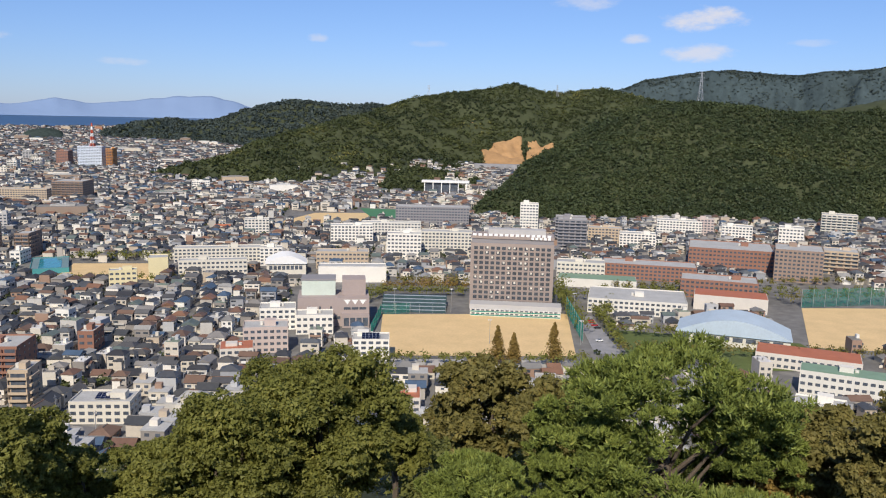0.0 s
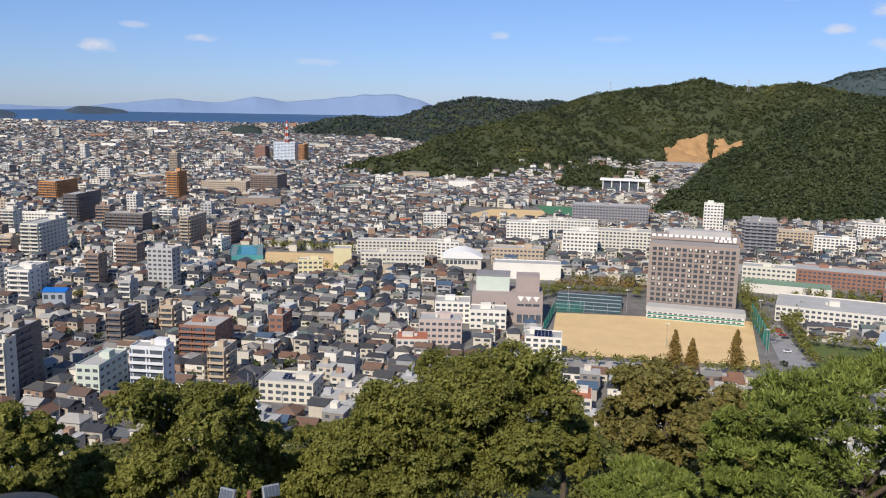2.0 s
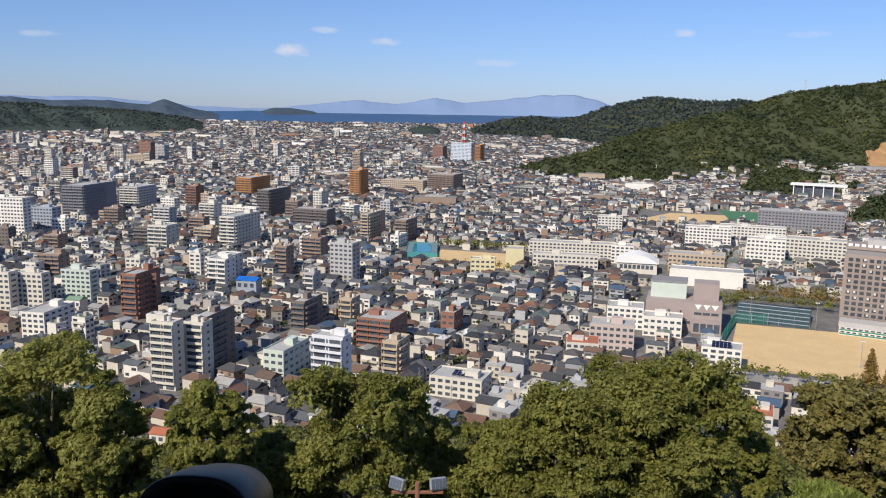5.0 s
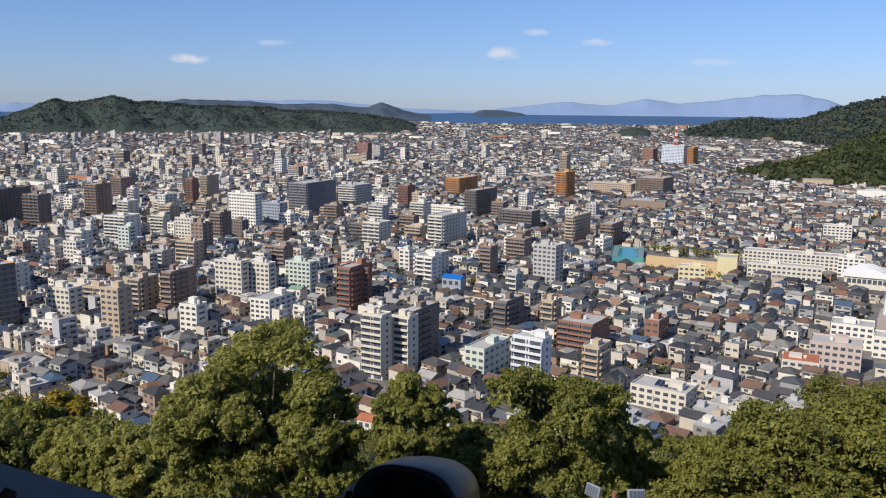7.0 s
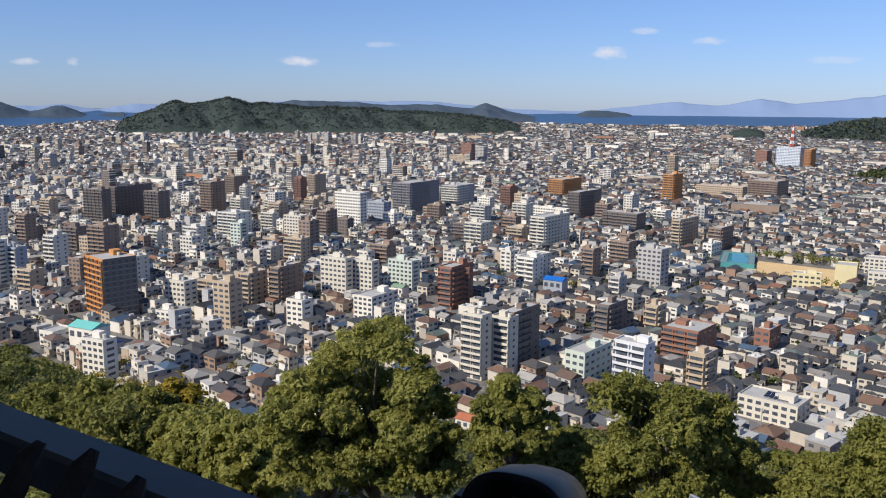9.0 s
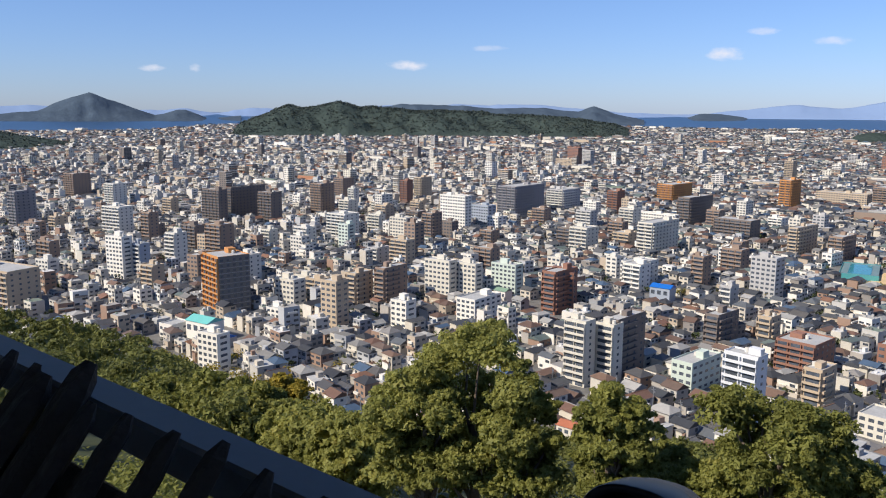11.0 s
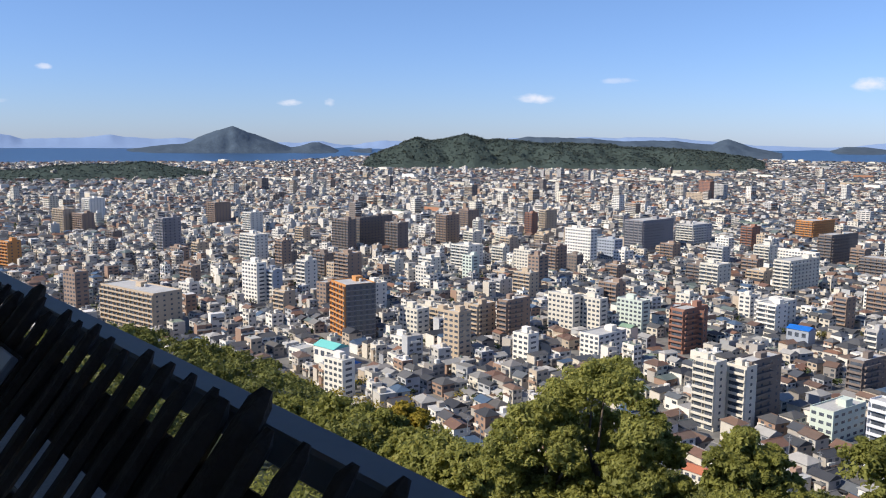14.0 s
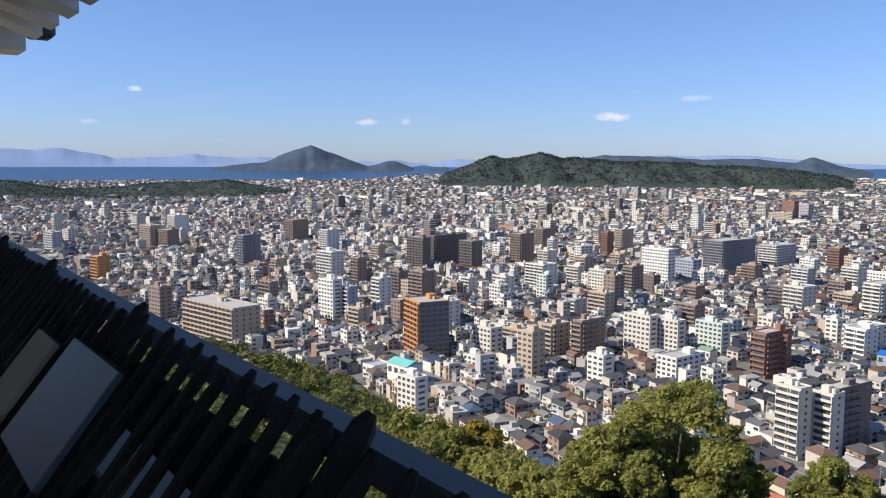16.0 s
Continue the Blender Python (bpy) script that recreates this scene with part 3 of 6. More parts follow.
def plots(r0, r1, step, rng, block):
    """House plots in rows along the streets of one ring of the town."""
    k = np.arange(int(2 * r1 / step))
    lane = step * 0.42
    gx, gy = -r1 + k * step + (k // block) * lane, -r1 + k * step * 0.95 + (k // 2) * lane
    u, v = (a.ravel() for a in np.meshgrid(gx, gy, indexing="ij"))
    x = u + 26 * np.sin(v / 210.0) + 9 * np.sin(v / 61.0) + rng.normal(0, step * 0.10, len(u))
    y = v + 22 * np.sin(u / 260.0) + 10 * np.sin(u / 83.0) + rng.normal(0, step * 0.10, len(u))
    az, r = bearing(x, y)
    ok = (r > r0) & (r < np.minimum(r1, coast(az) - 15)) & (az > (-32 if r0 < 2000 else 6)) & (az < 103)
    return x[ok], y[ok]


def houses(name, r0, r1, step, rng, detail, label, uphill=False):
    """Crowded houses: gable and hip roofs with wings, and flat-roofed blocks with their clutter."""
    x, y = plots(r0, r1, step, rng, 6)
    ok = (settled(x, y) if uphill else free(x, y, step * 0.45)) & (rng.random(len(x)) < (0.42 if uphill else 0.95))
    x, y = x[ok], y[ok]
    n = len(x)
    z = plain(np.hypot(x, y)) + (near_ridge(x, y) - 2.0 if uphill else 0.0)
    az, r = bearing(x, y)
    rot = 0.04 * np.sin(x / 300.0) + 0.28 * smooth((az - 30) / 40) * (1 + 0.5 * np.sin(x / 170.0 + y / 230.0)) + rng.normal(0, 0.09, n) + (rng.random(n) < 0.4) * math.pi / 2
    w, d = rng.uniform(0.6, 1.02, n) * step, rng.uniform(0.5, 0.9, n) * step
    h = rng.choice([1, 1, 2, 2, 2, 2, 3], n) * 2.8 + rng.uniform(0.2, 0.8, n)
    if uphill:
        h = h + 1.5
    # taller flat-roofed blocks towards the middle of town
    core = np.exp(-((az - 66) / 22) ** 2)
    flat = rng.random(n) < 0.12 + core * np.interp(r, [300, 1300, 2300], [0.30, 0.26, 0.10])
    h = np.where(flat, h + rng.choice([0, 0, 0.5, 1, 3, 3, 6, 9], n) * np.where(core > 0.4, 1, 0.5), h)
    if detail == 0:
        h = h * 0.8
    p = Pile()
    boxes(p, x, y, z, w, d, h, rot, 0, None)
    s = ~flat
    hip = np.where(rng.random(s.sum()) < 0.5, 0.0, 1.0) * d[s] * 0.45
    roofs(p, x[s], y[s], z[s] + h[s] - 0.05, w[s], d[s], rng.uniform(0.2, 0.3, s.sum()) * d[s], rot[s], 1, np.minimum(hip, w[s] * 0.45), detail > 1)
    if detail:
        # lower wings, porches and lean-tos
        k = rng.random(n) < 0.6
        along, sgn = rng.uniform(-0.25, 0.25, k.sum()) * w[k], np.where(rng.random(k.sum()) < 0.7, -1, 1)
        px, py = along, sgn * d[k] * 0.5
        wx, wy = x[k] + px * np.cos(rot[k]) - py * np.sin(rot[k]), y[k] + px * np.sin(rot[k]) + py * np.cos(rot[k])
        ww, wd, wh = w[k] * rng.uniform(0.35, 0.6, k.sum()), d[k] * rng.uniform(0.3, 0.55, k.sum()), np.minimum(h[k] * rng.uniform(0.45, 0.85, k.sum()), 8)
        boxes(p, wx, wy, z[k], ww, wd, wh, rot[k], 0, None)
        roofs(p, wx, wy, z[k] + wh - 0.04, wd, ww, ww * 0.22, rot[k] + math.pi / 2, 1, ww * 0, detail > 1)
    if detail > 1:
        # parked cars, sheds and garden walls in the yards
        for wide, deep, high in ((4.2, 1.7, 1.5), (2.4, 1.8, 2.1), (6.0, 0.25, 1.5)):
            k = rng.random(n) < 0.4
            out, turn = rng.choice([-1, 1], k.sum()) * (d[k] / 2 + 1.3), rot[k] + rng.normal(0, 0.05, k.sum())
            off = rng.uniform(-0.4, 0.4, k.sum()) * w[k]
            boxes(p, x[k] + off * np.cos(turn) - out * np.sin(turn), y[k] + off * np.sin(turn) + out * np.cos(turn), z[k], np.full(k.sum(), wide), np.full(k.sum(), deep), rng.uniform(0.8, 1.1, k.sum()) * high, turn, 0)
    f = flat
    boxes(p, x[f], y[f], z[f] + h[f] + 0.01, w[f] * 0.93, d[f] * 0.93, np.full(f.sum(), 0.12), rot[f], 2)
    k = f & (rng.random(n) < 0.6)
    boxes(p, x[k] + w[k] * 0.2, y[k] + d[k] * 0.1, z[k] + h[k], w[k] * 0.25, d[k] * 0.3, np.full(k.sum(), 2.2), rot[k], 0)
    if detail:
        for ox, oy in ((-0.25, -0.2), (0.1, 0.3), (-0.05, -0.32)):
            k = f & (rng.random(n) < 0.6)
            boxes(p, x[k] + w[k] * ox, y[k] + d[k] * oy, z[k] + h[k] + 0.13, rng.uniform(0.6, 2.2, k.sum()), rng.uniform(0.6, 1.6, k.sum()), rng.uniform(0.5, 1.4, k.sum()), rot[k], 2)
        for lev in range(8):
            q = h > lev * 2.9 + 2.2
            # balcony slabs with shaded recesses under them
            k = q & (rng.random(n) < np.where(flat, 0.7, 0.3)) & (lev > 0)
            boxes(p, x[k] + np.sin(rot[k]) * (d[k] / 2 + 0.45), y[k] - np.cos(rot[k]) * (d[k] / 2 + 0.45), z[k] + lev * 2.9 - 0.1, w[k] * rng.uniform(0.5, 0.95, k.sum()), np.full(k.sum(), 0.9), np.full(k.sum(), 1.0), rot[k], 0)
            for side in ((0, 1, 2) if detail > 1 else (0,)):
                half = np.where(side == 0, d, w) / 2
                span = np.where(side == 0, w, d)
                for frac in ((-0.25, 0.25) if detail > 1 else (0.0,)):
                    m = q & (rng.random(n) < 0.8) & ((az > 4) if side == 1 else (az < 4) if side == 2 else True)
                    ww = rng.uniform(0.22, 0.36, m.sum()) * span[m] * (1 if detail > 1 else 1.8)
                    panes(p, x[m], y[m], z[m] + lev * 2.9 + 0.8, half[m] + 0.04, span[m] * frac, ww, rng.uniform(1.0, 1.6, m.sum()), rot[m], side, 3)
    ob = new(name, p.mesh(name, [m_walls, m_roofs, m_flats, m_glass]))
    return tagged(ob, label, "houses", kind="stuff")


PAINT = {"white": (0.77, 0.74, 0.67), "pale": (0.67, 0.645, 0.58), "cream": (0.64, 0.605, 0.52), "tan": (0.50, 0.40, 0.29), "brown": (0.30, 0.22, 0.17), "umber": (0.20, 0.165, 0.145), "orange": (0.55, 0.26, 0.095), "brick": (0.29, 0.15, 0.105), "steel": (0.34, 0.38, 0.44), "grey": (0.45, 0.44, 0.43), "sage": (0.55, 0.62, 0.55), "slate": (0.26, 0.25, 0.26), "mauve": (0.36, 0.30, 0.28), "pink": (0.52, 0.43, 0.39), "yellow": (0.70, 0.62, 0.38), "whiteblue": (0.68, 0.695, 0.72), "blueoffice": (0.60, 0.66, 0.74), "terracotta": (0.62, 0.58, 0.52), "greenroof": (0.66, 0.64, 0.58)}
WORDS = {"white": "white rendered", "pale": "pale grey", "cream": "cream tiled", "tan": "tan tiled", "brown": "brown tiled", "umber": "dark brown tiled", "orange": "orange-brown tiled", "brick": "red-brown brick", "steel": "blue-grey", "grey": "grey concrete", "sage": "pale green-white", "slate": "dark grey", "mauve": "grey-brown tiled", "pink": "pink-beige", "yellow": "pale yellow", "whiteblue": "bluish white", "blueoffice": "pale blue glazed", "terracotta": "cream red-roofed", "greenroof": "cream green-roofed"}
coat = {k: mat("coat_" + k, c, rough=0.75, spread=0.09, scale=0.12, fine=1.6) for k, c in PAINT.items()}
m_pane = mat("tower_pane", (0.085, 0.10, 0.125), rough=0.18, spread=0.5, scale=0.25, fine=0.6, spec=0.5)
# grey of the orange tower's east side, darkened to carry its shade
m_char = mat("shaded_side_grey", (0.17, 0.16, 0.15), rough=0.7, spread=0.1, scale=0.1, fine=1.5)
m_deck = mat("roof_deck", (0.42, 0.42, 0.41), spread=0.18, scale=0.15, fine=1.2)
m_redroof = mat("red_roof", (0.42, 0.15, 0.08), rough=0.6, spread=0.15, scale=0.2, fine=2)
m_greenroof = mat("green_roof", (0.20, 0.30, 0.21), rough=0.6, spread=0.15, scale=0.2, fine=2)


def boxed_mesh(name, *a):
    bm = boxed(*a)
    me = bpy.data.meshes.new(name)
    bm.to_mesh(me)
    bm.free()
    return me


def tower(x, y, w, d, h, rot, paint, style):
    """A block of flats or offices with its floors, balconies and window rows."""
    az, r = bearing(x, y)
    base = float(plain(r))
    c, s = abs(math.cos(radians(rot))), abs(math.sin(radians(rot)))
    ex, ey = (w * c + d * s) / 2, (w * s + d * c) / 2
    clear(x - ex - 2, y - ey - 2, x + ex + 2, y + ey + 2)
    n = max(1, round(h / 3.1))
    fh = h / n
    use = "flats with balconies" if style in ("bal", "dark") else "building with window rows"
    size = "low" if n <= 3 else "mid-rise" if n <= 7 else "tall"
    t = thing("apartment_building" if style in ("bal", "dark") else "office_building", f"{size} {WORDS[paint]} {use}, {n} storeys", "building")
    t.matrix_world = pose(x, y, base, 0, 0, rot)
    m = coat[paint]
    bm = boxed(-w / 2, -d / 2, -1, w / 2, d / 2, h)
    for a, b, e, f in ((-w / 2, -d / 2, w / 2, -d / 2 + 0.25), (-w / 2, d / 2 - 0.25, w / 2, d / 2), (-w / 2, -d / 2 + 0.26, -w / 2 + 0.25, d / 2 - 0.26), (w / 2 - 0.25, -d / 2 + 0.26, w / 2, d / 2 - 0.26)):
        box(bm, a, b, h + 0.01, e, f, h + 0.8)
    part("body", bm, m, t)
    deck = {"terracotta": m_redroof, "greenroof": m_greenroof}.get(paint, m_deck)
    high = 0.9 if paint in ("terracotta", "greenroof") else 0.12
    part("roof", boxed(-w / 2 + 0.3, -d / 2 + 0.3, h + 0.01, w / 2 - 0.3, d / 2 - 0.3, h + high), deck, t)
    k = random.Random(int(x * 7 + y))
    if n > 2 and style != "flat":
        pw, pd = min(6, w * 0.35), min(5, d * 0.4)
        px, py = k.uniform(-0.25, 0.25) * w, k.uniform(-0.1, 0.25) * d
        pent = part("penthouse", boxed(px - pw / 2, py - pd / 2, h + 0.14, px + pw / 2, py + pd / 2, h + k.uniform(2.4, 3.6)), m, t)
        bm = bmesh.new()
        qx = px + (pw / 2 + 1.4) * (1 if px < 0 else -1)
        bmesh.ops.create_cone(bm, segments=10, radius1=0.9, radius2=0.9, depth=1.8, cap_ends=True, matrix=Matrix.Translation((qx, py, h + 1.1)))
        part("water_tank", bm, coat["pale"], t)
    if style == "flat":
        return t
    side = 1 if az > -2 else -1
    bay = 3.2 if style == "win" else 5.2
    cols = max(1, int(w / bay))
    rows_e = max(1, int(d / 5.0))
    ww = w / cols * (0.62 if style == "win" else 0.72)
    we = 1.5 if style != "win" else d / rows_e * 0.5
    low = 0.75 if style == "win" else 0.15
    near = r < 470 or (r < 540 and style == "bal")
    front = boxed_mesh("window", -ww / 2, -0.06, low, ww / 2, 0.1, 2.2)
    flank = boxed_mesh("window", -0.06, -we / 2, 0.9, 0.06, we / 2, 2.1)
    bm = bmesh.new()
    for f in range(n):
        z = f * fh + 0.15
        for j in range(cols):
            cx = -w / 2 + (j + 0.5) * w / cols
            if near:
                piece("window", front, m_pane, t, at=(cx, -d / 2, z))
            else:
                box(bm, cx - ww / 2, -d / 2 - 0.06, z + low, cx + ww / 2, -d / 2 + 0.1, z + 2.2)
        for j in range(rows_e):
            cy = -d / 2 + (j + 0.5) * d / rows_e
            if near:
                piece("window", flank, m_pane, t, at=(side * w / 2, cy, z))
            else:
                box(bm, side * (w / 2) - 0.06, cy - we / 2, z + 0.9, side * (w / 2) + 0.06, cy + we / 2, z + 2.1)
    if near:
        bm.free()
    else:
        part("glazing", bm, m_pane, t)["kind"] = "stuff"
    if style in ("bal", "dark"):
        bm = bmesh.new()
        box(bm, -w / 2 + 0.1, -d / 2 - 1.25, -0.12, w / 2 - 0.1, -d / 2 - 0.005, 0.06)
        box(bm, -w / 2 + 0.1, -d / 2 - 1.25, 0.065, w / 2 - 0.1, -d / 2 - 1.1, 1.05)
        for j in range(cols + 1):
            cx = -w / 2 + 0.2 + j * (w - 0.4) / cols
            box(bm, cx - 0.08, -d / 2 - 1.09, 0.065, cx + 0.08, -d / 2 - 0.07, fh - 0.35)
        if style != "dark" and d > w * 1.3:
            box(bm, side * (w / 2 + 0.6) - 0.6, -d / 2 + 0.4, -0.12, side * (w / 2 + 0.6) + 0.6, d * 0.15, 1.0)
        me = bpy.data.meshes.new("balcony")
        bm.to_mesh(me)
        bm.free()
        for f in range(1, n):
            piece("balcony", me, coat["pale"] if paint in ("steel", "grey") else m, t, at=(0, 0, f * fh))
    # thin dark layer over the east side, its shade put into the colour
    if style == "dark":
        part("shaded_side", boxed(w / 2 + 0.01, -d / 2, -1, w / 2 + 0.14, d / 2, h + 0.8), m_char, t, "dark grey east side with its shade in the colour")
        pane, ledge = boxed_mesh("window", -0.05, -0.9, 0.8, 0.05, 0.9, 2.2), boxed_mesh("ledge", -0.02, -d / 2 + 0.2, -0.15, 0.3, d / 2 - 0.2, 0.1)
        for f in range(n):
            piece("ledge", ledge, coat["grey"], t, at=(w / 2 + 0.16, 0, f * fh))
            for j in range(5):
                piece("window", pane, m_pane, t, at=(w / 2 + 0.17, -d / 2 + (j + 0.5) * d / 5, f * fh))
    return t


tower(-580, 81, 62.6, 21.4, 26.1, 24, "tan", "bal")
tower(-484, 196, 23.3, 20.4, 35.5, 2, "orange", "dark")
tower(-663, 264, 18.7, 14.5, 28.5, 20, "brown", "bal")
tower(-628, 172, 18.4, 9.4, 30.7, 22, "white", "win")
tower(-619, 185, 9.3, 9.0, 25.0, 21, "steel", "bal")
tower(-951, 166, 12.4, 22.8, 38.5, 24, "slate", "bal")
tower(-834, 229, 26.2, 15.4, 29.3, 22, "pale", "bal")
tower(-846, 333, 26.6, 10.8, 39.1, 20, "umber", "bal")
tower(-869, 379, 8.0, 51.0, 38.6, 20, "umber", "bal")
tower(-824, 386, 20.8, 14.8, 35.4, 19, "umber", "bal")
tower(-845, 462, 16.4, 21.9, 39.3, 18, "brown", "bal")
tower(-960, 557, 17.4, 20.0, 33.1, 17, "brown", "bal")
tower(-803, 519, 10.2, 19.6, 26.5, 16, "pale", "win")
tower(-898, 616, 12.2, 11.3, 31.5, 16, "brick", "bal")
tower(-919, 658, 11.4, 23.6, 32.4, 15, "tan", "bal")
tower(-661, 514, 32.2, 10.6, 38.1, 14, "white", "win")
tower(-684, 570, 23.1, 14.3, 22.2, 14, "steel", "win")
tower(-718, 656, 24.7, 60.0, 37.0, 13, "slate", "bal")
tower(-728, 736, 23.5, 38.9, 27.3, 11, "grey", "bal")
tower(-680, 393, 23.4, 19.7, 26.6, 17, "pale", "bal")
tower(-632, 369, 11.5, 9.6, 23.6, 17, "sage", "win")
tower(-629, 461, 11.8, 15.6, 27.2, 15, "brown", "bal")
tower(-655, 443, 20.7, 9.8, 21.4, 16, "cream", "win")
tower(-449, 271, 8.2, 16.6, 21.0, 17, "tan", "bal")
tower(-439, 289, 8.0, 22.5, 24.4, 16, "brown", "bal")
tower(-434, 325, 20.9, 8.0, 25.6, 15, "cream", "win")
tower(-422, 338, 20.2, 8.1, 23.8, 14, "cream", "win")
tower(-360, 363, 9.6, 24.6, 26.3, 11, "brick", "bal")
tower(-500, 532, 18.2, 18.0, 23.0, 10, "cream", "bal")
tower(-380, 463, 15.7, 24.2, 18.3, 8, "pale", "bal")
tower(-255, 271, 11.1, 8.0, 30.2, 10, "cream", "bal")
tower(-249, 284, 9.8, 8.0, 27.8, 9, "cream", "bal")
tower(-252, 298, 8.0, 24.3, 28.8, 9, "umber", "bal")
tower(-367, 141, 13.5, 8.0, 20.3, 20, "white", "win")
tower(-905, 8, 15.7, 12.7, 25.8, 28, "orange", "bal")
tower(-1195, -46, 22.5, 11.3, 28.0, 29, "grey", "bal")
tower(-1224, 77, 28.4, 15.6, 31.4, 27, "tan", "bal")
tower(-1200, 99, 26.2, 16.5, 26.4, 26, "brown", "bal")
tower(-1384, 130, 21.7, 25.3, 34.1, 26, "white", "bal")
tower(-1229, 286, 21.5, 27.0, 33.7, 23, "brown", "bal")
tower(-1077, 295, 17.5, 18.9, 30.2, 22, "pale", "bal")
tower(-710, 140, 16.9, 8.0, 19.6, 23, "brown", "bal")
tower(-437, 209, 14.6, 8.0, 8.5, 19, "white", "win")
tower(-445, 149, 10.3, 12.6, 7.2, 21, "white", "win")
tower(-374, 309, 13.6, 26.5, 14.2, 14, "white", "win")
tower(-419, 371, 20.3, 9.1, 20.2, 13, "sage", "win")
tower(-376, 672, 8.0, 38.5, 26.5, 5, "tan", "bal")
tower(-352, 693, 11.7, 28.0, 19.4, 5, "brown", "bal")
tower(-554, 764, 14.5, 50.1, 31.5, 7, "umber", "bal")
tower(-712, 934, 22.8, 51.5, 25.1, 7, "orange", "bal")
tower(-573, 985, 14.7, 28.4, 37.5, 5, "orange", "bal")
tower(-801, 1373, 15.9, 14.7, 36.6, 5, "tan", "bal")
tower(-509, 1131, 40.9, 41.3, 25.1, 4, "brown", "bal")
tower(-734, 1724, 48.7, 24.9, 44.6, 4, "blueoffice", "win")
tower(-689, 1714, 12.6, 32.3, 41.6, 4, "orange", "bal")
tower(-455, 577, 14.5, 43.5, 29.8, 8, "cream", "bal")
tower(-371, 449, 14.2, 13.4, 19.1, 8, "white", "bal")
tower(-356, 502, 9.6, 10.4, 21.3, 6, "brown", "bal")
tower(-254, 379, 8.0, 21.6, 18.2, 6, "umber", "bal")
tower(-244, 408, 8.0, 11.3, 13.9, 5, "tan", "bal")
tower(-201, 369, 18.9, 21.5, 17.2, 5, "brick", "bal")
tower(-176, 337, 8.1, 14.6, 15.9, 5, "tan", "bal")
tower(-178, 283, 14.2, 8.0, 30.9, 5, "whiteblue", "bal")
tower(-221, 312, 10.5, 25.1, 13.5, 6, "sage", "win")
tower(-136, 322, 24.0, 15.0, 8.6, 4, "cream", "win")
tower(-672, 769, 14.8, 16.0, 27.8, 9, "brick", "bal")
tower(-473, 721, 38.9, 19.1, 18.5, 6, "umber", "bal")
tower(-566, 712, 51.7, 8.0, 15.4, 7, "white", "win")
tower(-537, 832, 11.1, 17.4, 23.3, 6, "pale", "win")
tower(-1264, 1308, 26.6, 15.9, 42.8, 11, "brick", "win")
tower(-1140, 1587, 12.0, 18.7, 35.2, 6, "pale", "win")
tower(-1273, 1355, 30.1, 16.4, 35.0, 10, "grey", "win")
tower(-1256, 1277, 40.9, 26.7, 20.4, 11, "tan", "win")
tower(-554, 1083, 66.5, 16.8, 17.2, 5, "tan", "win")
tower(-814, 1774, 25.4, 28.0, 32.2, 4, "brick", "win")
tower(-305, 461, 8.0, 9.8, 13.5, 6, "grey", "bal")
tower(-413, 474, 9.3, 10.0, 15.4, 9, "pale", "win")
tower(-390, 581, 8.0, 8.1, 14.5, 6, "white", "win")
tower(-341, 657, 8.0, 21.3, 9.9, 5, "white", "win")
tower(-183, 419, 8.0, 15.9, 10.7, 4, "brick", "win")
tower(93, 895, 19.5, 14.0, 32.0, -5, "white", "win")
tower(122, 776, 27.3, 16.0, 30.5, -8, "slate", "bal")
tower(109, 642, 37.0, 16.0, 13.4, -9, "cream", "win")
tower(165, 651, 72.3, 26.0, 11.5, -13, "brick", "win")
tower(252, 717, 69.0, 50.0, 17.0, -17, "brick", "win")
tower(288, 661, 35.8, 36.0, 24.9, -21, "brown", "win")
tower(200, 587, 52.4, 26.0, 12.5, -17, "brick", "win")
tower(195, 547, 46.7, 22.0, 9.2, -18, "terracotta", "flat")
tower(130, 540, 62.8, 40.0, 9.0, -12, "pale", "win")
tower(117, 615, 58.0, 20.0, 5.6, -10, "greenroof", "flat")
tower(337, 692, 26.8, 24.0, 19.1, -23, "tan", "bal")
tower(257, 896, 47.0, 18.0, 17.2, -14, "white", "win")
tower(284, 890, 17.4, 14.0, 20.2, -16, "pink", "win")
tower(306, 855, 30.3, 18.0, 17.6, -18, "white", "win")
tower(445, 925, 36.9, 20.0, 24.0, -23, "cream", "bal")
tower(192, 809, 35.0, 16.0, 14.0, -12, "white", "win")
tower(166, 842, 33.9, 16.0, 14.5, -10, "tan", "win")
tower(353, 832, 23.6, 18.0, 20.0, -21, "white", "win")
tower(190, 370, 42, 14.0, 10.5, -25, "greenroof", "win")
tower(152, 316, 19, 12.0, 15.0, -25, "white", "bal")
tower(190, 414, 50, 20.0, 7.0, -23, "terracotta", "win")
tower(-82, 667, 41.9, 16.0, 13.5, 6, "tan", "win")
tower(-68, 614, 50.4, 16.0, 11.2, 6, "white", "flat")
tower(-34, 715, 29.5, 14.0, 22.3, 2, "white", "win")
tower(3, 746, 46.0, 18.0, 20.6, -0, "cream", "win")
tower(-54, 847, 60.8, 14.0, 14.6, 3, "pale", "win")
tower(-13, 938, 82.9, 26.0, 21.8, 1, "slate", "win")
tower(-211, 604, 13.8, 16.0, 16.5, 17, "yellow", "flat")
tower(-183, 669, 71.2, 14.0, 14.0, 14, "cream", "win")
tower(-174, 617, 50.1, 12.0, 13.0, 14, "cream", "win")
tower(-142, 674, 18.2, 14.0, 14.1, 11, "white", "win")
tower(-89, 797, 40.8, 14.0, 17.6, 6, "white", "win")
tower(-96, 473, 20.6, 16.0, 12.1, 10, "white", "win")
tower(-73, 464, 21.0, 14.0, 10.6, 8, "white", "win")
tower(-36, 414, 18.7, 14.0, 11.0, 4, "white", "win")
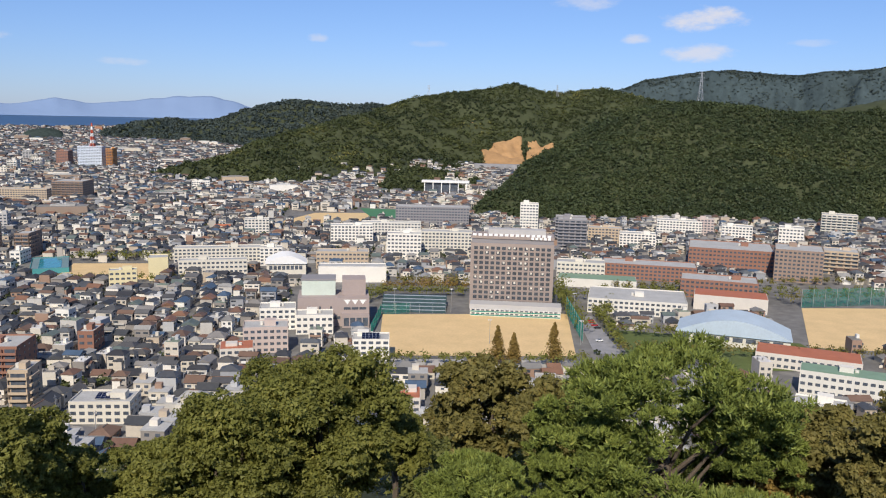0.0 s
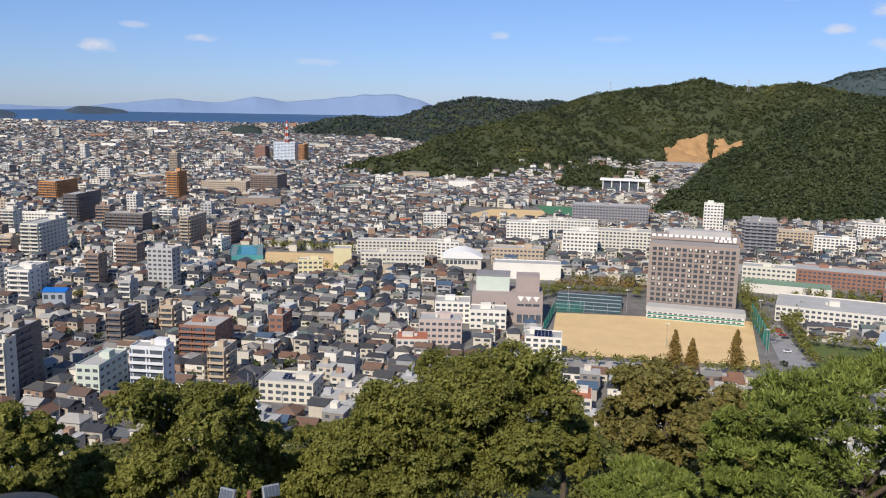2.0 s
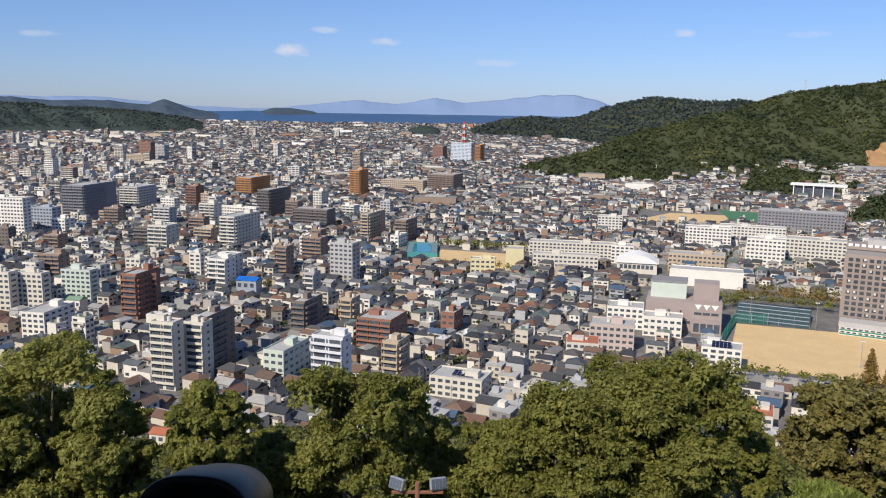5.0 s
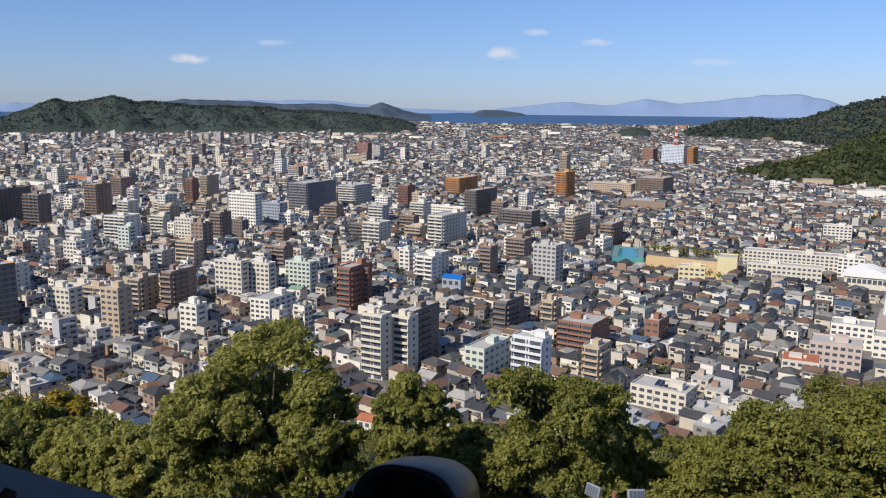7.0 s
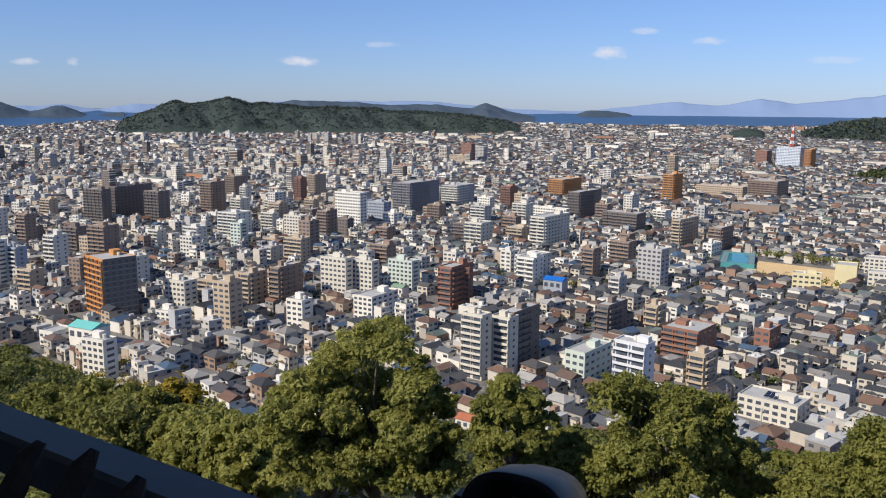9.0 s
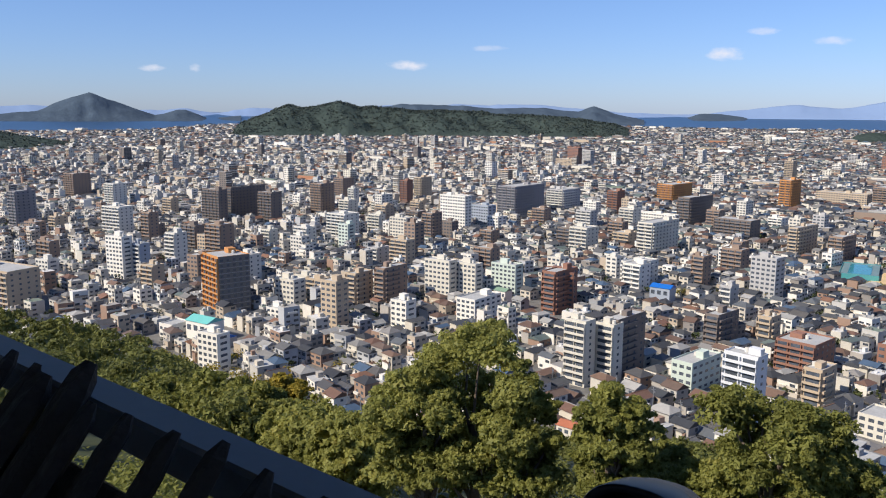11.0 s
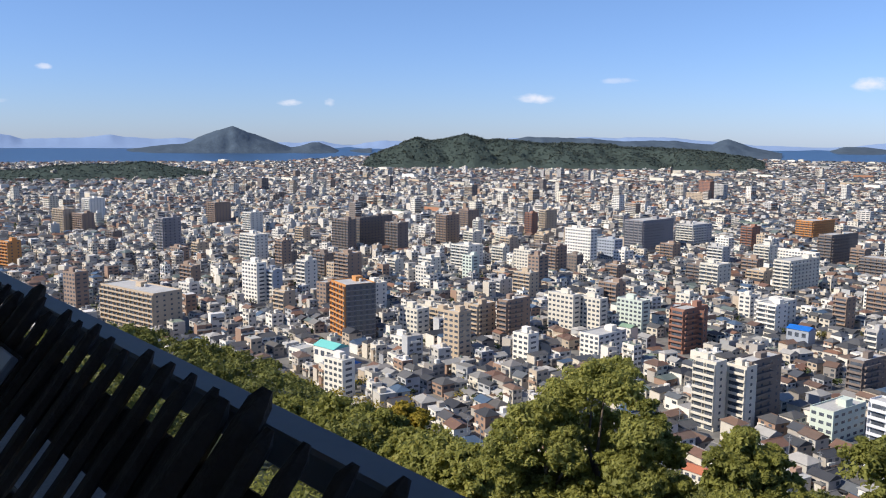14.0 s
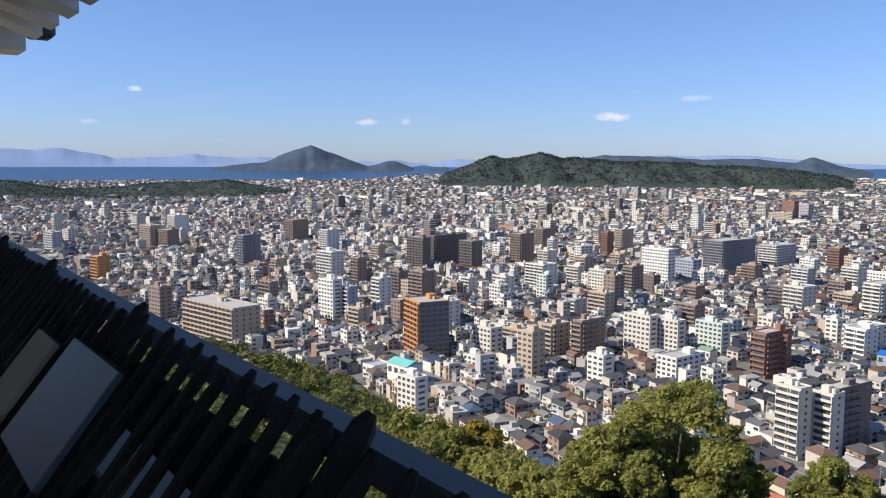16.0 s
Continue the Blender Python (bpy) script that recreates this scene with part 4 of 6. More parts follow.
tower(-15, 333, 13.8, 14.0, 9.0, 2, "terracotta", "win")
tower(-13, 301, 11.6, 14.0, 7.8, 2, "terracotta", "flat")
tower(-93, 426, 23.1, 16.0, 13.1, 11, "pink", "win")
tower(-102, 400, 16.2, 14.0, 8.6, 13, "terracotta", "win")
tower(-222, 564, 18.2, 10.0, 13.9, 19, "yellow", "win")
tower(-390, 1322, 27.7, 16.0, 11.7, 15, "white", "win")
tower(-329, 1624, 86.7, 16.0, 18.7, 10, "cream", "win")
tower(-32, 777, 26.7, 14.0, 15.1, 2, "white", "win")
tower(-366, 368, 19.8, 18.0, 24.3, 40, "brick", "bal")
tower(128, 827, 30.3, 14.0, 27.0, -8, "slate", "bal")
tower(-194, 852, 25.0, 12.0, 14.4, 12, "pale", "win")

# ---- the campus and its sports ground ----
m_teal = mat("green_net", (0.03, 0.22, 0.18), rough=0.8, spread=0.2, scale=0.3, fine=3)
m_seat = mat("stand_steps", (0.05, 0.09, 0.10), spread=0.3, scale=0.3, fine=2)
m_pooldeck = mat("pool_paving", (0.17, 0.25, 0.26), rough=0.6, spread=0.15, scale=0.1, fine=1)
m_pool = mat("pool_wall", (0.08, 0.30, 0.31), rough=0.4, spread=0.12, scale=0.1, fine=1)
m_water = mat("pool_water", (0.04, 0.25, 0.30), rough=0.1, spread=0.1, scale=0.2, fine=1)
m_court = mat("court_green", (0.07, 0.20, 0.10), spread=0.15, scale=0.1, fine=1)
m_metal = mat("galvanised", (0.45, 0.46, 0.47), rough=0.45, metal=0.6, spread=0.1, scale=1, fine=10)
m_bluehall = mat("pale_blue_roof", (0.45, 0.54, 0.62), rough=0.5, spread=0.1, scale=0.1, fine=1)
m_campus = mat("campus_tile", (0.33, 0.275, 0.245), rough=0.7, spread=0.08, scale=0.1, fine=1.5)
m_sign = mat("sign_white", (0.8, 0.8, 0.78), spread=0.05, scale=1, fine=8)
m_solar = mat("solar_cells", (0.012, 0.018, 0.05), rough=0.2, spread=0.2, scale=0.5, fine=4)
m_red = mat("red_enamel", (0.42, 0.03, 0.03), rough=0.3, spread=0.08, scale=1, fine=5)
m_whitecar = mat("white_enamel", (0.75, 0.75, 0.74), rough=0.3, spread=0.05, scale=1, fine=5)
m_darkcar = mat("dark_enamel", (0.03, 0.03, 0.035), rough=0.25, spread=0.1, scale=1, fine=5)
m_tyre = mat("tyre", (0.02, 0.02, 0.02), spread=0.2, scale=5, fine=20)
m_pale_path = mat("pale_paving", (0.42, 0.40, 0.37), spread=0.15, scale=0.1, fine=1)


m_lawn = mat("lawn_grass", (0.10, 0.13, 0.04), spread=0.3, scale=0.1, fine=1.5)


def sheet(name, corners, z, material, label, category="ground"):
    """A flat patch of ground."""
    bm = bmesh.new()
    f = bm.faces.new([bm.verts.new((x, y, z)) for x, y in corners])
    f.normal_update()
    if f.normal.z < 0:
        f.normal_flip()
    me = bpy.data.meshes.new(name)
    bm.to_mesh(me)
    bm.free()
    me.materials.append(material)
    xs, ys = [c[0] for c in corners], [c[1] for c in corners]
    clear(min(xs), min(ys), max(xs), max(ys))
    return tagged(new(name, me), label, category, kind="structure")


sheet("sports_ground", [(-33, 418), (72, 424), (81, 520), (-37, 508)], 0.12, m_sand, "ochre sand sports ground, dry and scuffed")
sheet("pavement", [(-60, 396), (100, 402), (98, 417.5), (-58, 411)], 0.10, m_pale_path, "pale paved road beside the sports ground", "road")
sheet("car_park", [(83, 430), (98, 430), (96, 515), (86, 515)], 0.10, m_asphalt, "grey asphalt car park with a few cars", "car park")
sheet("lawn", [(100, 402), (212, 408), (206, 460), (102, 482)], 0.14, m_lawn, "grassy slope below the campus", "lawn")
sheet("sports_ground", [(-284, 588), (-216, 600), (-236, 664), (-298, 656)], 0.12, m_sand, "pale sand school playground")
sheet("sports_ground", [(-190, 930), (-100, 940), (-88, 1045), (-162, 1033)], 0.12, m_sand, "ochre sand playground near the hills")
sheet("court", [(-86, 990), (-40, 1000), (-48, 1085), (-112, 1095)], 0.15, m_court, "green fenced tennis courts", "tennis court")
sheet("sports_ground", [(208, 452), (300, 440), (360, 560), (246, 552)], 0.12, m_sand, "large ochre sand ball field behind nets")
clear(-100, 470, 100, 600)
clear(95, 400, 215, 482)
clear(100, 560, 330, 640)


def teaching_tower(x, y, w, d, h, rot):
    t = thing("university_tower", "twelve-storey grey-brown tiled tower with square windows beside a sand field", "building")
    t.matrix_world = pose(x, y, 0, 0, 0, rot)
    part("body", boxed(-w / 2, -d / 2, -1, w / 2, d / 2, h - 6), m_campus, t)
    part("top_storey", boxed(-w / 2 + 0.6, -d / 2 + 0.6, h - 6 + 0.01, w / 2 - 0.6, d / 2 - 0.6, h - 3), coat["slate"], t, "recessed dark glazed top storey")
    part("parapet", boxed(-w / 2, -d / 2, h - 2.99, w / 2, d / 2, h - 1.4), m_campus, t)
    bm = bmesh.new()
    for k in range(15):
        a = -w / 2 + 1.2 + k * (w - 2.4) / 15
        box(bm, a, -d / 2 + 1.4, h - 1.39, a + 2.3, -d / 2 + 2.0, h + 0.1)
    part("roof_screen", bm, m_sign, t, "white arched screen along the roof")
    part("plant_room", boxed(-w * 0.3, 0, h - 1.39, w * 0.4, d / 2 - 2, h + 1.9), coat["grey"], t)
    win = boxed_mesh("window", -1.2, -0.08, 0, 1.2, 0.1, 2.0)
    blind = boxed_mesh("blind", -0.62, -0.12, 0.7, 0.62, -0.081, 2.05)
    pier = boxed_mesh("pier", -0.28, -0.42, 0, 0.28, -0.005, h - 12.2)
    sill = boxed_mesh("spandrel", -w / 2 + 0.3, -0.3, -0.5, w / 2 - 0.3, -0.005, 0.0)
    cols, rows = 14, 12
    k = random.Random(3)
    for i in range(rows):
        z = 3.2 + i * (h - 10.4) / rows
        piece("spandrel", sill, m_campus, t, at=(0, -d / 2, z + 0.0))
        for j in range(cols):
            cx = -w / 2 + 1.6 + (j + 0.5) * (w - 3.2) / cols
            o = piece("window", win, m_glass, t, at=(cx, -d / 2, z + 0.35))
            if k.random() < 0.3:
                b = piece("blind", blind, coat["pale"], o, at=(k.uniform(-0.5, 0.5), 0, 0))
    for j in range(cols + 1):
        piece("pier", pier, m_campus, t, at=(-w / 2 + 1.6 + j * (w - 3.2) / cols, -d / 2, 2.0))
    for i in range(rows):
        piece("window", boxed_mesh("window", -0.06, -d * 0.2, 0, 0.06, d * 0.2, 1.4), m_pane, t, at=(-w / 2, 0, 4 + i * (h - 10.4) / rows))
    # the name on the front stands as plain white shapes
    for j in range(5):
        part("sign_shape", boxed(w * 0.22 + j * 2.7, -d / 2 - 0.45, h - 2.9, w * 0.22 + j * 2.7 + 1.8, -d / 2 - 0.3, h - 1.3), m_sign, t)


teaching_tower(46, 540, 54, 22, 49.5, -5)


def grandstand(x, y, w, d, h, rot, label):
    t = thing("grandstand", label, "grandstand")
    t.matrix_world = pose(x, y, 0.12, 0, 0, rot)
    steps = 5
    for k in range(steps):
        z = h * (k + 1) / steps
        part("step", boxed(-w / 2, -d / 2 + k * d / steps, -0.1, w / 2, -d / 2 + (k + 1) * d / steps - 0.01, z), m_seat, t)
        part("bench", boxed(-w / 2 + 0.5, -d / 2 + k * d / steps + 0.9, z + 0.005, w / 2 - 0.5, -d / 2 + k * d / steps + 1.3, z + 0.42), coat["steel"], t)
    for k in range(6):
        part("post", boxed(-w / 2 + k * w / 5 - 0.08, -d / 2 - 0.3, -0.1, -w / 2 + k * w / 5 + 0.08, -d / 2 - 0.14, h), m_metal, t)


grandstand(-18, 528, 42, 26, 6, -1, "dark stepped grandstand with blue-grey benches beside the field")


def stand_block(x, y, w, d, h, rot):
    t = thing("field_stand", "long pale stand with green-striped front at the tower's foot", "grandstand")
    t.matrix_world = pose(x, y, 0.1, 0, 0, rot)
    part("body", boxed(-w / 2, -d / 2, -0.1, w / 2, d / 2, h * 0.55), coat["pale"], t)
    part("roof", boxed(-w / 2 - 0.5, -d / 2 + 3, h * 0.55 + 0.01, w / 2 + 0.5, d / 2, h), coat["grey"], t)
    for k in range(2):
        part("green_band", boxed(-w / 2 + 0.3, -d / 2 - 0.08, 0.4 + k * 2.2, w / 2 - 0.3, -d / 2 - 0.005, 1.1 + k * 2.2), m_teal, t)
        for j in range(18):
            a = -w / 2 + 1 + j * (w - 2) / 18
            part("window", boxed(a, -d / 2 - 0.08, 1.3 + k * 2.2, a + 2.0, -d / 2 - 0.005, 2.1 + k * 2.2), m_pane, t)


stand_block(47, 515, 57, 15, 6.8, -5)


def net_fence(points, h, label):
    """A tall ball net on posts: strands up and across."""
    t = thing("ball_net", label, "net fence")
    for (x0, y0), (x1, y1) in zip(points, points[1:]):
        ln = math.hypot(x1 - x0, y1 - y0)
        a = math.atan2(y1 - y0, x1 - x0)
        m = Matrix.Translation((x0, y0, 0)) @ Matrix.Rotation(a, 4, "Z")
        n = max(1, int(ln / 9))
        for k in range(n + 1):
            bm = boxed(k * ln / n - 0.12, -0.12, 0, k * ln / n + 0.12, 0.12, h)
            bm.transform(m)
            part("post", bm, m_metal, t)
        bm = bmesh.new()
        for k in range(int(ln / 0.45)):
            box(bm, k * 0.45, -0.03, 0.2, k * 0.45 + 0.08, 0.03, h - 0.2)
        for k in range(int(h / 0.6)):
            box(bm, 0, -0.035, 0.3 + k * 0.6, ln, 0.035, 0.38 + k * 0.6)
        bm.transform(m)
        part("netting", bm, m_teal, t)


net_fence([(81, 524), (80, 452)], 11, "tall green ball net on steel posts by the car park")
net_fence([(-40, 455), (-38, 508), (-20, 512)], 7, "green ball net at the corner of the field")
net_fence([(246, 553), (300, 566), (356, 562)], 13, "tall green net behind the ball field")


def flood_pole(x, y, h):
    t = thing("light_pole", "slim grey floodlight pole beside the sand field", "light pole", "floodlight poles")
    t.location = (x, y, 0)
    bm = bmesh.new()
    bmesh.ops.create_cone(bm, segments=8, radius1=0.16, radius2=0.1, depth=h, cap_ends=True, matrix=Matrix.Translation((0, 0, h / 2)))
    part("pole", bm, m_metal, t)
    part("crossarm", boxed(-1.2, -0.1, h + 0.005, 1.2, 0.1, h + 0.2), m_metal, t)
    for k in (-0.9, 0, 0.9):
        part("lamp_head", boxed(k - 0.25, -0.35, h - 0.45, k + 0.25, -0.105, h - 0.02), m_sign, t)


for fx, fy, fh in ((-30, 512, 16), (6, 515, 16), (82, 500, 18), (27, 445, 14), (78, 447, 14)):
    flood_pole(fx, fy, fh)


def car(x, y, rot, material, label):
    t = thing("parked_car", label, "car", "cars in the car park")
    t.matrix_world = pose(x, y, 0.11, 0, 0, rot)
    bm = boxed(-2.1, -0.85, 0.3, 2.1, 0.85, 0.95, 0.12)
    part("body", bm, material, t)
    bm = boxed(-1.1, -0.75, 0.955, 1.2, 0.75, 1.45, 0.2)
    part("cabin", bm, m_pane, t)
    for wx in (-1.3, 1.3):
        for wy in (-0.8, 0.8):
            bm = bmesh.new()
            bmesh.ops.create_cone(bm, segments=12, radius1=0.32, radius2=0.32, depth=0.22, cap_ends=True, matrix=Matrix.Translation((wx, wy, 0.32)) @ Matrix.Rotation(radians(90), 4, "X"))
            part("wheel", bm, m_tyre, t)


for cx, cy, cm, cl in ((93, 497, m_red, "red compact car on grey asphalt"), (93.5, 490, m_red, "red parked car beside hedge"), (94, 484, m_darkcar, "black parked car beside red cars"), (90, 455, m_whitecar, "white parked car on grey asphalt"), (93, 502, m_red, "red hatchback car on asphalt")):
    car(cx, cy, 8, cm, cl)


def arts_hall(x, y, rot):
    """The stepped grey-brown hall west of the field."""
    t = thing("campus_hall", "grey-brown tiled hall with stepped upper blocks and white triangles", "building")
    t.matrix_world = pose(x, y, 0, 0, 0, rot)
    m = coat["mauve"]
    part("main_block", boxed(-20, -10, -1, 22, 14, 17), m, t)
    part("stage_block", boxed(-18, -2, 17.01, 2, 12, 26), coat["sage"], t, "pale upper block with dark flat top")
    part("stage_roof", boxed(-18.3, -2.3, 26.01, 2.3, 12.3, 27), coat["slate"], t)
    part("rear_block", boxed(6, -2, 17.01, 20, 12, 26.5), m, t)
    part("lower_wing", boxed(6, -14, -1, 22, -10.01, 8), m, t)
    for k in range(4):
        part("window", boxed(7 + k * 3.7, -14.1, 1, 10 + k * 3.7, -14.005, 6), m_pane, t)
    for k in range(3):
        bm = bmesh.new()
        a = 7 + k * 4.6
        v = [bm.verts.new(c) for c in ((a, -10.08, 16), (a + 4, -10.08, 16), (a + 2, -10.08, 13))]
        w = [bm.verts.new((q.co.x, -10.005, q.co.z)) for q in v]
        bm.faces.new(v)
        for i in range(3):
            bm.faces.new((v[i], v[(i + 1) % 3], w[(i + 1) % 3], w[i]))
        part("white_triangle", bm, m_sign, t)
    for k in range(3):
        part("window", boxed(7 + k * 4.6, -10.08, 10, 11 + k * 4.6, -10.005, 11.5), m_pane, t)
    for k in range(7):
        part("window", boxed(-17 + k * 3.2, -10.08, 10 if k % 2 else 6, -16 + k * 3.2, -10.005, 12 if k % 2 else 7), m_pane, t)
    part("long_window", boxed(-6, -10.08, 4.2, 5, -10.005, 6), m_pane, t)


arts_hall(-66, 486, 7)


def arched_hall(x, y, w, d, h, rise, rot, roof_mat, label):
    t = thing("gymnasium", label, "hall")
    t.matrix_world = pose(x, y, 0, 0, 0, rot)
    part("wall", boxed(-w / 2, -d / 2, -1, w / 2, d / 2, h), coat["cream"], t)
    bm = bmesh.new()
    n = 14
    rows = []
    for e in (-d / 2 - 1, d / 2 + 1):
        row = [bm.verts.new(((k / n - 0.5) * (w + 2), e, h + 0.01 + rise * math.sin(math.pi * k / n))) for k in range(n + 1)]
        rows.append(row + [bm.verts.new((w / 2 + 1, e, h - 0.4)), bm.verts.new((-w / 2 - 1, e, h - 0.4))])
    for k in range(n):
        bm.faces.new((rows[0][k], rows[0][k + 1], rows[1][k + 1], rows[1][k]))
    for r in rows:
        bm.faces.new(r)
    part("roof", bm, roof_mat, t, "curved metal roof")
    for k in range(8):
        a = -w / 2 + 2 + k * (w - 4) / 8
        part("window", boxed(a, -d / 2 - 0.1, h * 0.45, a + (w - 4) / 8 * 0.75, -d / 2 - 0.005, h * 0.8), m_pane, t)


arched_hall(168, 462, 60, 28, 7, 8.5, -20, m_bluehall, "gymnasium with pale blue arched roof and cream walls")
clear(126, 438, 196, 486)
arched_hall(-123, 640, 30, 22, 9, 6, 11, m_sign, "white vaulted school gymnasium")
clear(-142, 626, -104, 654)


def pool(x, y, w, d, rot):
    t = thing("swimming_pool", "raised teal swimming pool deck at the school", "pool")
    t.matrix_world = pose(x, y, 0, 0, 0, rot)
    part("deck", boxed(-w / 2, -d / 2, -1, w / 2, d / 2, 3.4), m_pooldeck, t, "grey-blue paved deck")
    for a in (-1, 1):
        part("wall", boxed(-w / 2 - 0.4, a * (d / 2 + 0.2) - 0.19, -1, w / 2 + 0.4, a * (d / 2 + 0.2) + 0.19, 3.9), m_pool, t)
    part("basin", boxed(-w / 2 + 5, -d / 2 + 4, 3.405, w / 2 - 5, d / 2 - 4, 3.6), m_water, t)
    part("end_wall", boxed(-w / 2 - 0.8, -d / 2 - 0.4, -1, -w / 2 - 0.41, d / 2 + 0.4, 3.9), m_pool, t)
    clear(x - w / 2 - 6, y - d / 2 - 6, x + w / 2 + 6, y + d / 2 + 6)


pool(-308, 638, 26, 52, 24)


def solar_array(x, y, z, w, d, rot):
    t = thing("solar_panels", "dark blue solar panels tilted on a flat roof", "solar panels", "roof solar arrays")
    t.matrix_world = pose(x, y, z, 12, 0, rot)
    part("frame", boxed(-w / 2, -d / 2, 0, w / 2, d / 2, 0.15), m_metal, t)
    for i in range(5):
        for j in range(3):
            part("panel", boxed(-w / 2 + 0.1 + i * w / 5, -d / 2 + 0.1 + j * d / 3, 0.155, -w / 2 + (i + 1) * w / 5 - 0.1, -d / 2 + (j + 1) * d / 3 - 0.1, 0.22), m_solar, t)


solar_array(-134, 321, 9.6, 10, 5, 3)
solar_array(-36, 411, 12.4, 9, 7, 4)


def mast(x, y, z, h):
    """A red and white lattice tower."""
    t = thing("radio_mast", "red and white lattice radio mast on an office roof", "mast")
    t.location = (x, y, z)
    n = 7
    for k in range(n):
        a, b = 3.6 * (1 - k / n) ** 1.3 + 0.4, 3.6 * (1 - (k + 1) / n) ** 1.3 + 0.4
        z0, z1 = k * h / n, (k + 1) * h / n
        bm = bmesh.new()
        for sx, sy in ((-1, -1), (1, -1), (1, 1), (-1, 1)):
            limb(bm, Vector((sx * a, sy * a, z0)), Vector((sx * b, sy * b, z1)), 1.0, 0.85, 5)
            tx, ty = -sy, sx
            limb(bm, Vector((sx * a, sy * a, z0)), Vector((tx * b, ty * b, z1)), 0.6, 0.6, 4)
        box(bm, -a, -a, z0, a, a, z0 + 0.5)
        part("section", bm, m_redpaint if k % 2 == 0 else m_sign, t)


def limb(bm, a, b, r0, r1, seg=6):
    d = b - a
    m = Matrix.Translation((a + b) / 2) @ d.to_track_quat("Z", "Y").to_matrix().to_4x4()
    bmesh.ops.create_cone(bm, segments=seg, radius1=r0, radius2=r1, depth=d.length, cap_ends=True, matrix=m)


m_redpaint = mat("mast_red", (0.55, 0.10, 0.05), rough=0.5, spread=0.1, scale=0.5, fine=3)
mast(-728, 1716, 44.8, 48)


def pylon(x, y, z, h):
    t = thing("power_pylon", "grey steel lattice power pylon on the wooded ridge", "pylon", "pylons on the ridge")
    t.location = (x, y, z)
    bm = bmesh.new()
    n = 6
    for k in range(n):
        a, b = 4.2 * (1 - k / n) ** 1.2 + 0.5, 4.2 * (1 - (k + 1) / n) ** 1.2 + 0.5
        for sx, sy in ((-1, -1), (1, -1), (1, 1), (-1, 1)):
            limb(bm, Vector((sx * a, sy * a, k * h / n)), Vector((sx * b, sy * b, (k + 1) * h / n)), 0.3, 0.3, 4)
            limb(bm, Vector((sx * a, sy * a, k * h / n)), Vector((-sy * b, sx * b, (k + 1) * h / n)), 0.18, 0.18, 4)
    part("tower", bm, m_metal, t)
    for zz in (0.7, 0.82, 0.93):
        part("crossarm", boxed(-5, -0.25, h * zz, 5, 0.25, h * zz + 0.5), m_metal, t)


for paz, pd, ph in ((-16.8, 1470, 58), (-7.5, 2560, 40), (1.2, 2480, 34), (-11.5, 1950, 24)):
    px, py = spot(paz, pd)
    pylon(px, py, float(near_ridge(np.array([px]), np.array([py]))[0] + plain(pd)) - 1, ph)


def canopy(x, y, z, rot):
    t = thing("entrance_canopy", "long white flat-roofed pavilion on pillars by the woods", "pavilion")
    t.matrix_world = pose(x, y, z, 0, 0, rot)
    part("roof", boxed(-38, -9, 12, 38, 9, 15), m_sign, t)
    part("hall", boxed(-34, -5, -12, 20, 7, 11.98), m_pane, t)
    for k in range(6):
        part("pillar", boxed(-34 + k * 13.5, -8, -12, -32.6 + k * 13.5, -6.6, 11.98), m_sign, t)


canopy(2, 1330, 6, -3)
clear(-45, 1310, 50, 1355)

# ---- bright roofs that catch the eye ----
m_turq = mat("turquoise_roof", (0.16, 0.50, 0.46), rough=0.5, spread=0.12, scale=0.2, fine=2)
m_bluesheet = mat("blue_sheeting", (0.015, 0.14, 0.50), rough=0.45, spread=0.15, scale=0.2, fine=2)


def shed(x, y, w, d, h, rot, wall, roof_mat, label):
    t = thing("workshop", label, "building")
    t.matrix_world = pose(x, y, 0, 0, 0, rot)
    part("wall", boxed(-w / 2, -d / 2, -1, w / 2, d / 2, h), wall, t)
    bm = bmesh.new()
    v = [bm.verts.new(c) for c in ((-w / 2 - 0.4, -d / 2 - 0.4, h), (w / 2 + 0.4, -d / 2 - 0.4, h), (w / 2 + 0.4, d / 2 + 0.4, h), (-w / 2 - 0.4, d / 2 + 0.4, h), (-w / 2 - 0.4, 0, h + d * 0.2), (w / 2 + 0.4, 0, h + d * 0.2))]
    for f in ((0, 1, 5, 4), (2, 3, 4, 5), (3, 2, 1, 0), (1, 2, 5), (3, 0, 4)):
        bm.faces.new([v[i] for i in f])
    part("roof", bm, roof_mat, t)
    for k in range(3):
        part("window", boxed(-w / 2 + 1 + k * w / 3.2, -d / 2 - 0.08, h * 0.5, -w / 2 + 1 + k * w / 3.2 + w * 0.18, -d / 2 - 0.005, h * 0.8), m_pane, t)
    clear(x - w / 2 - 3, y - d / 2 - 3, x + w / 2 + 3, y + d / 2 + 3)


shed(-431, 161, 17, 12, 10, 20, coat["white"], m_turq, "white workshop with turquoise metal roof")
shed(-410, 163, 10, 9, 5, 20, coat["grey"], m_bluesheet, "low shed roofed in bright blue sheeting")
shed(-341, 440, 14, 10, 9, 14, coat["steel"], m_bluesheet, "house under bright blue repair sheeting")
shed(-330, 548, 8, 6, 7, 6, coat["cream"], m_redroof, "small house with orange tiled roof")
shed(-212, 222, 9, 7, 5, 12, coat["cream"], m_redroof, "small house with bright orange roof")
shed(-399, 350, 9, 8, 8, 14, coat["white"], m_greenroof, "white shop with green flat roof")
shed(-232, 862, 16, 8, 5, 4, coat["cream"], m_redroof, "long shed with red roof")


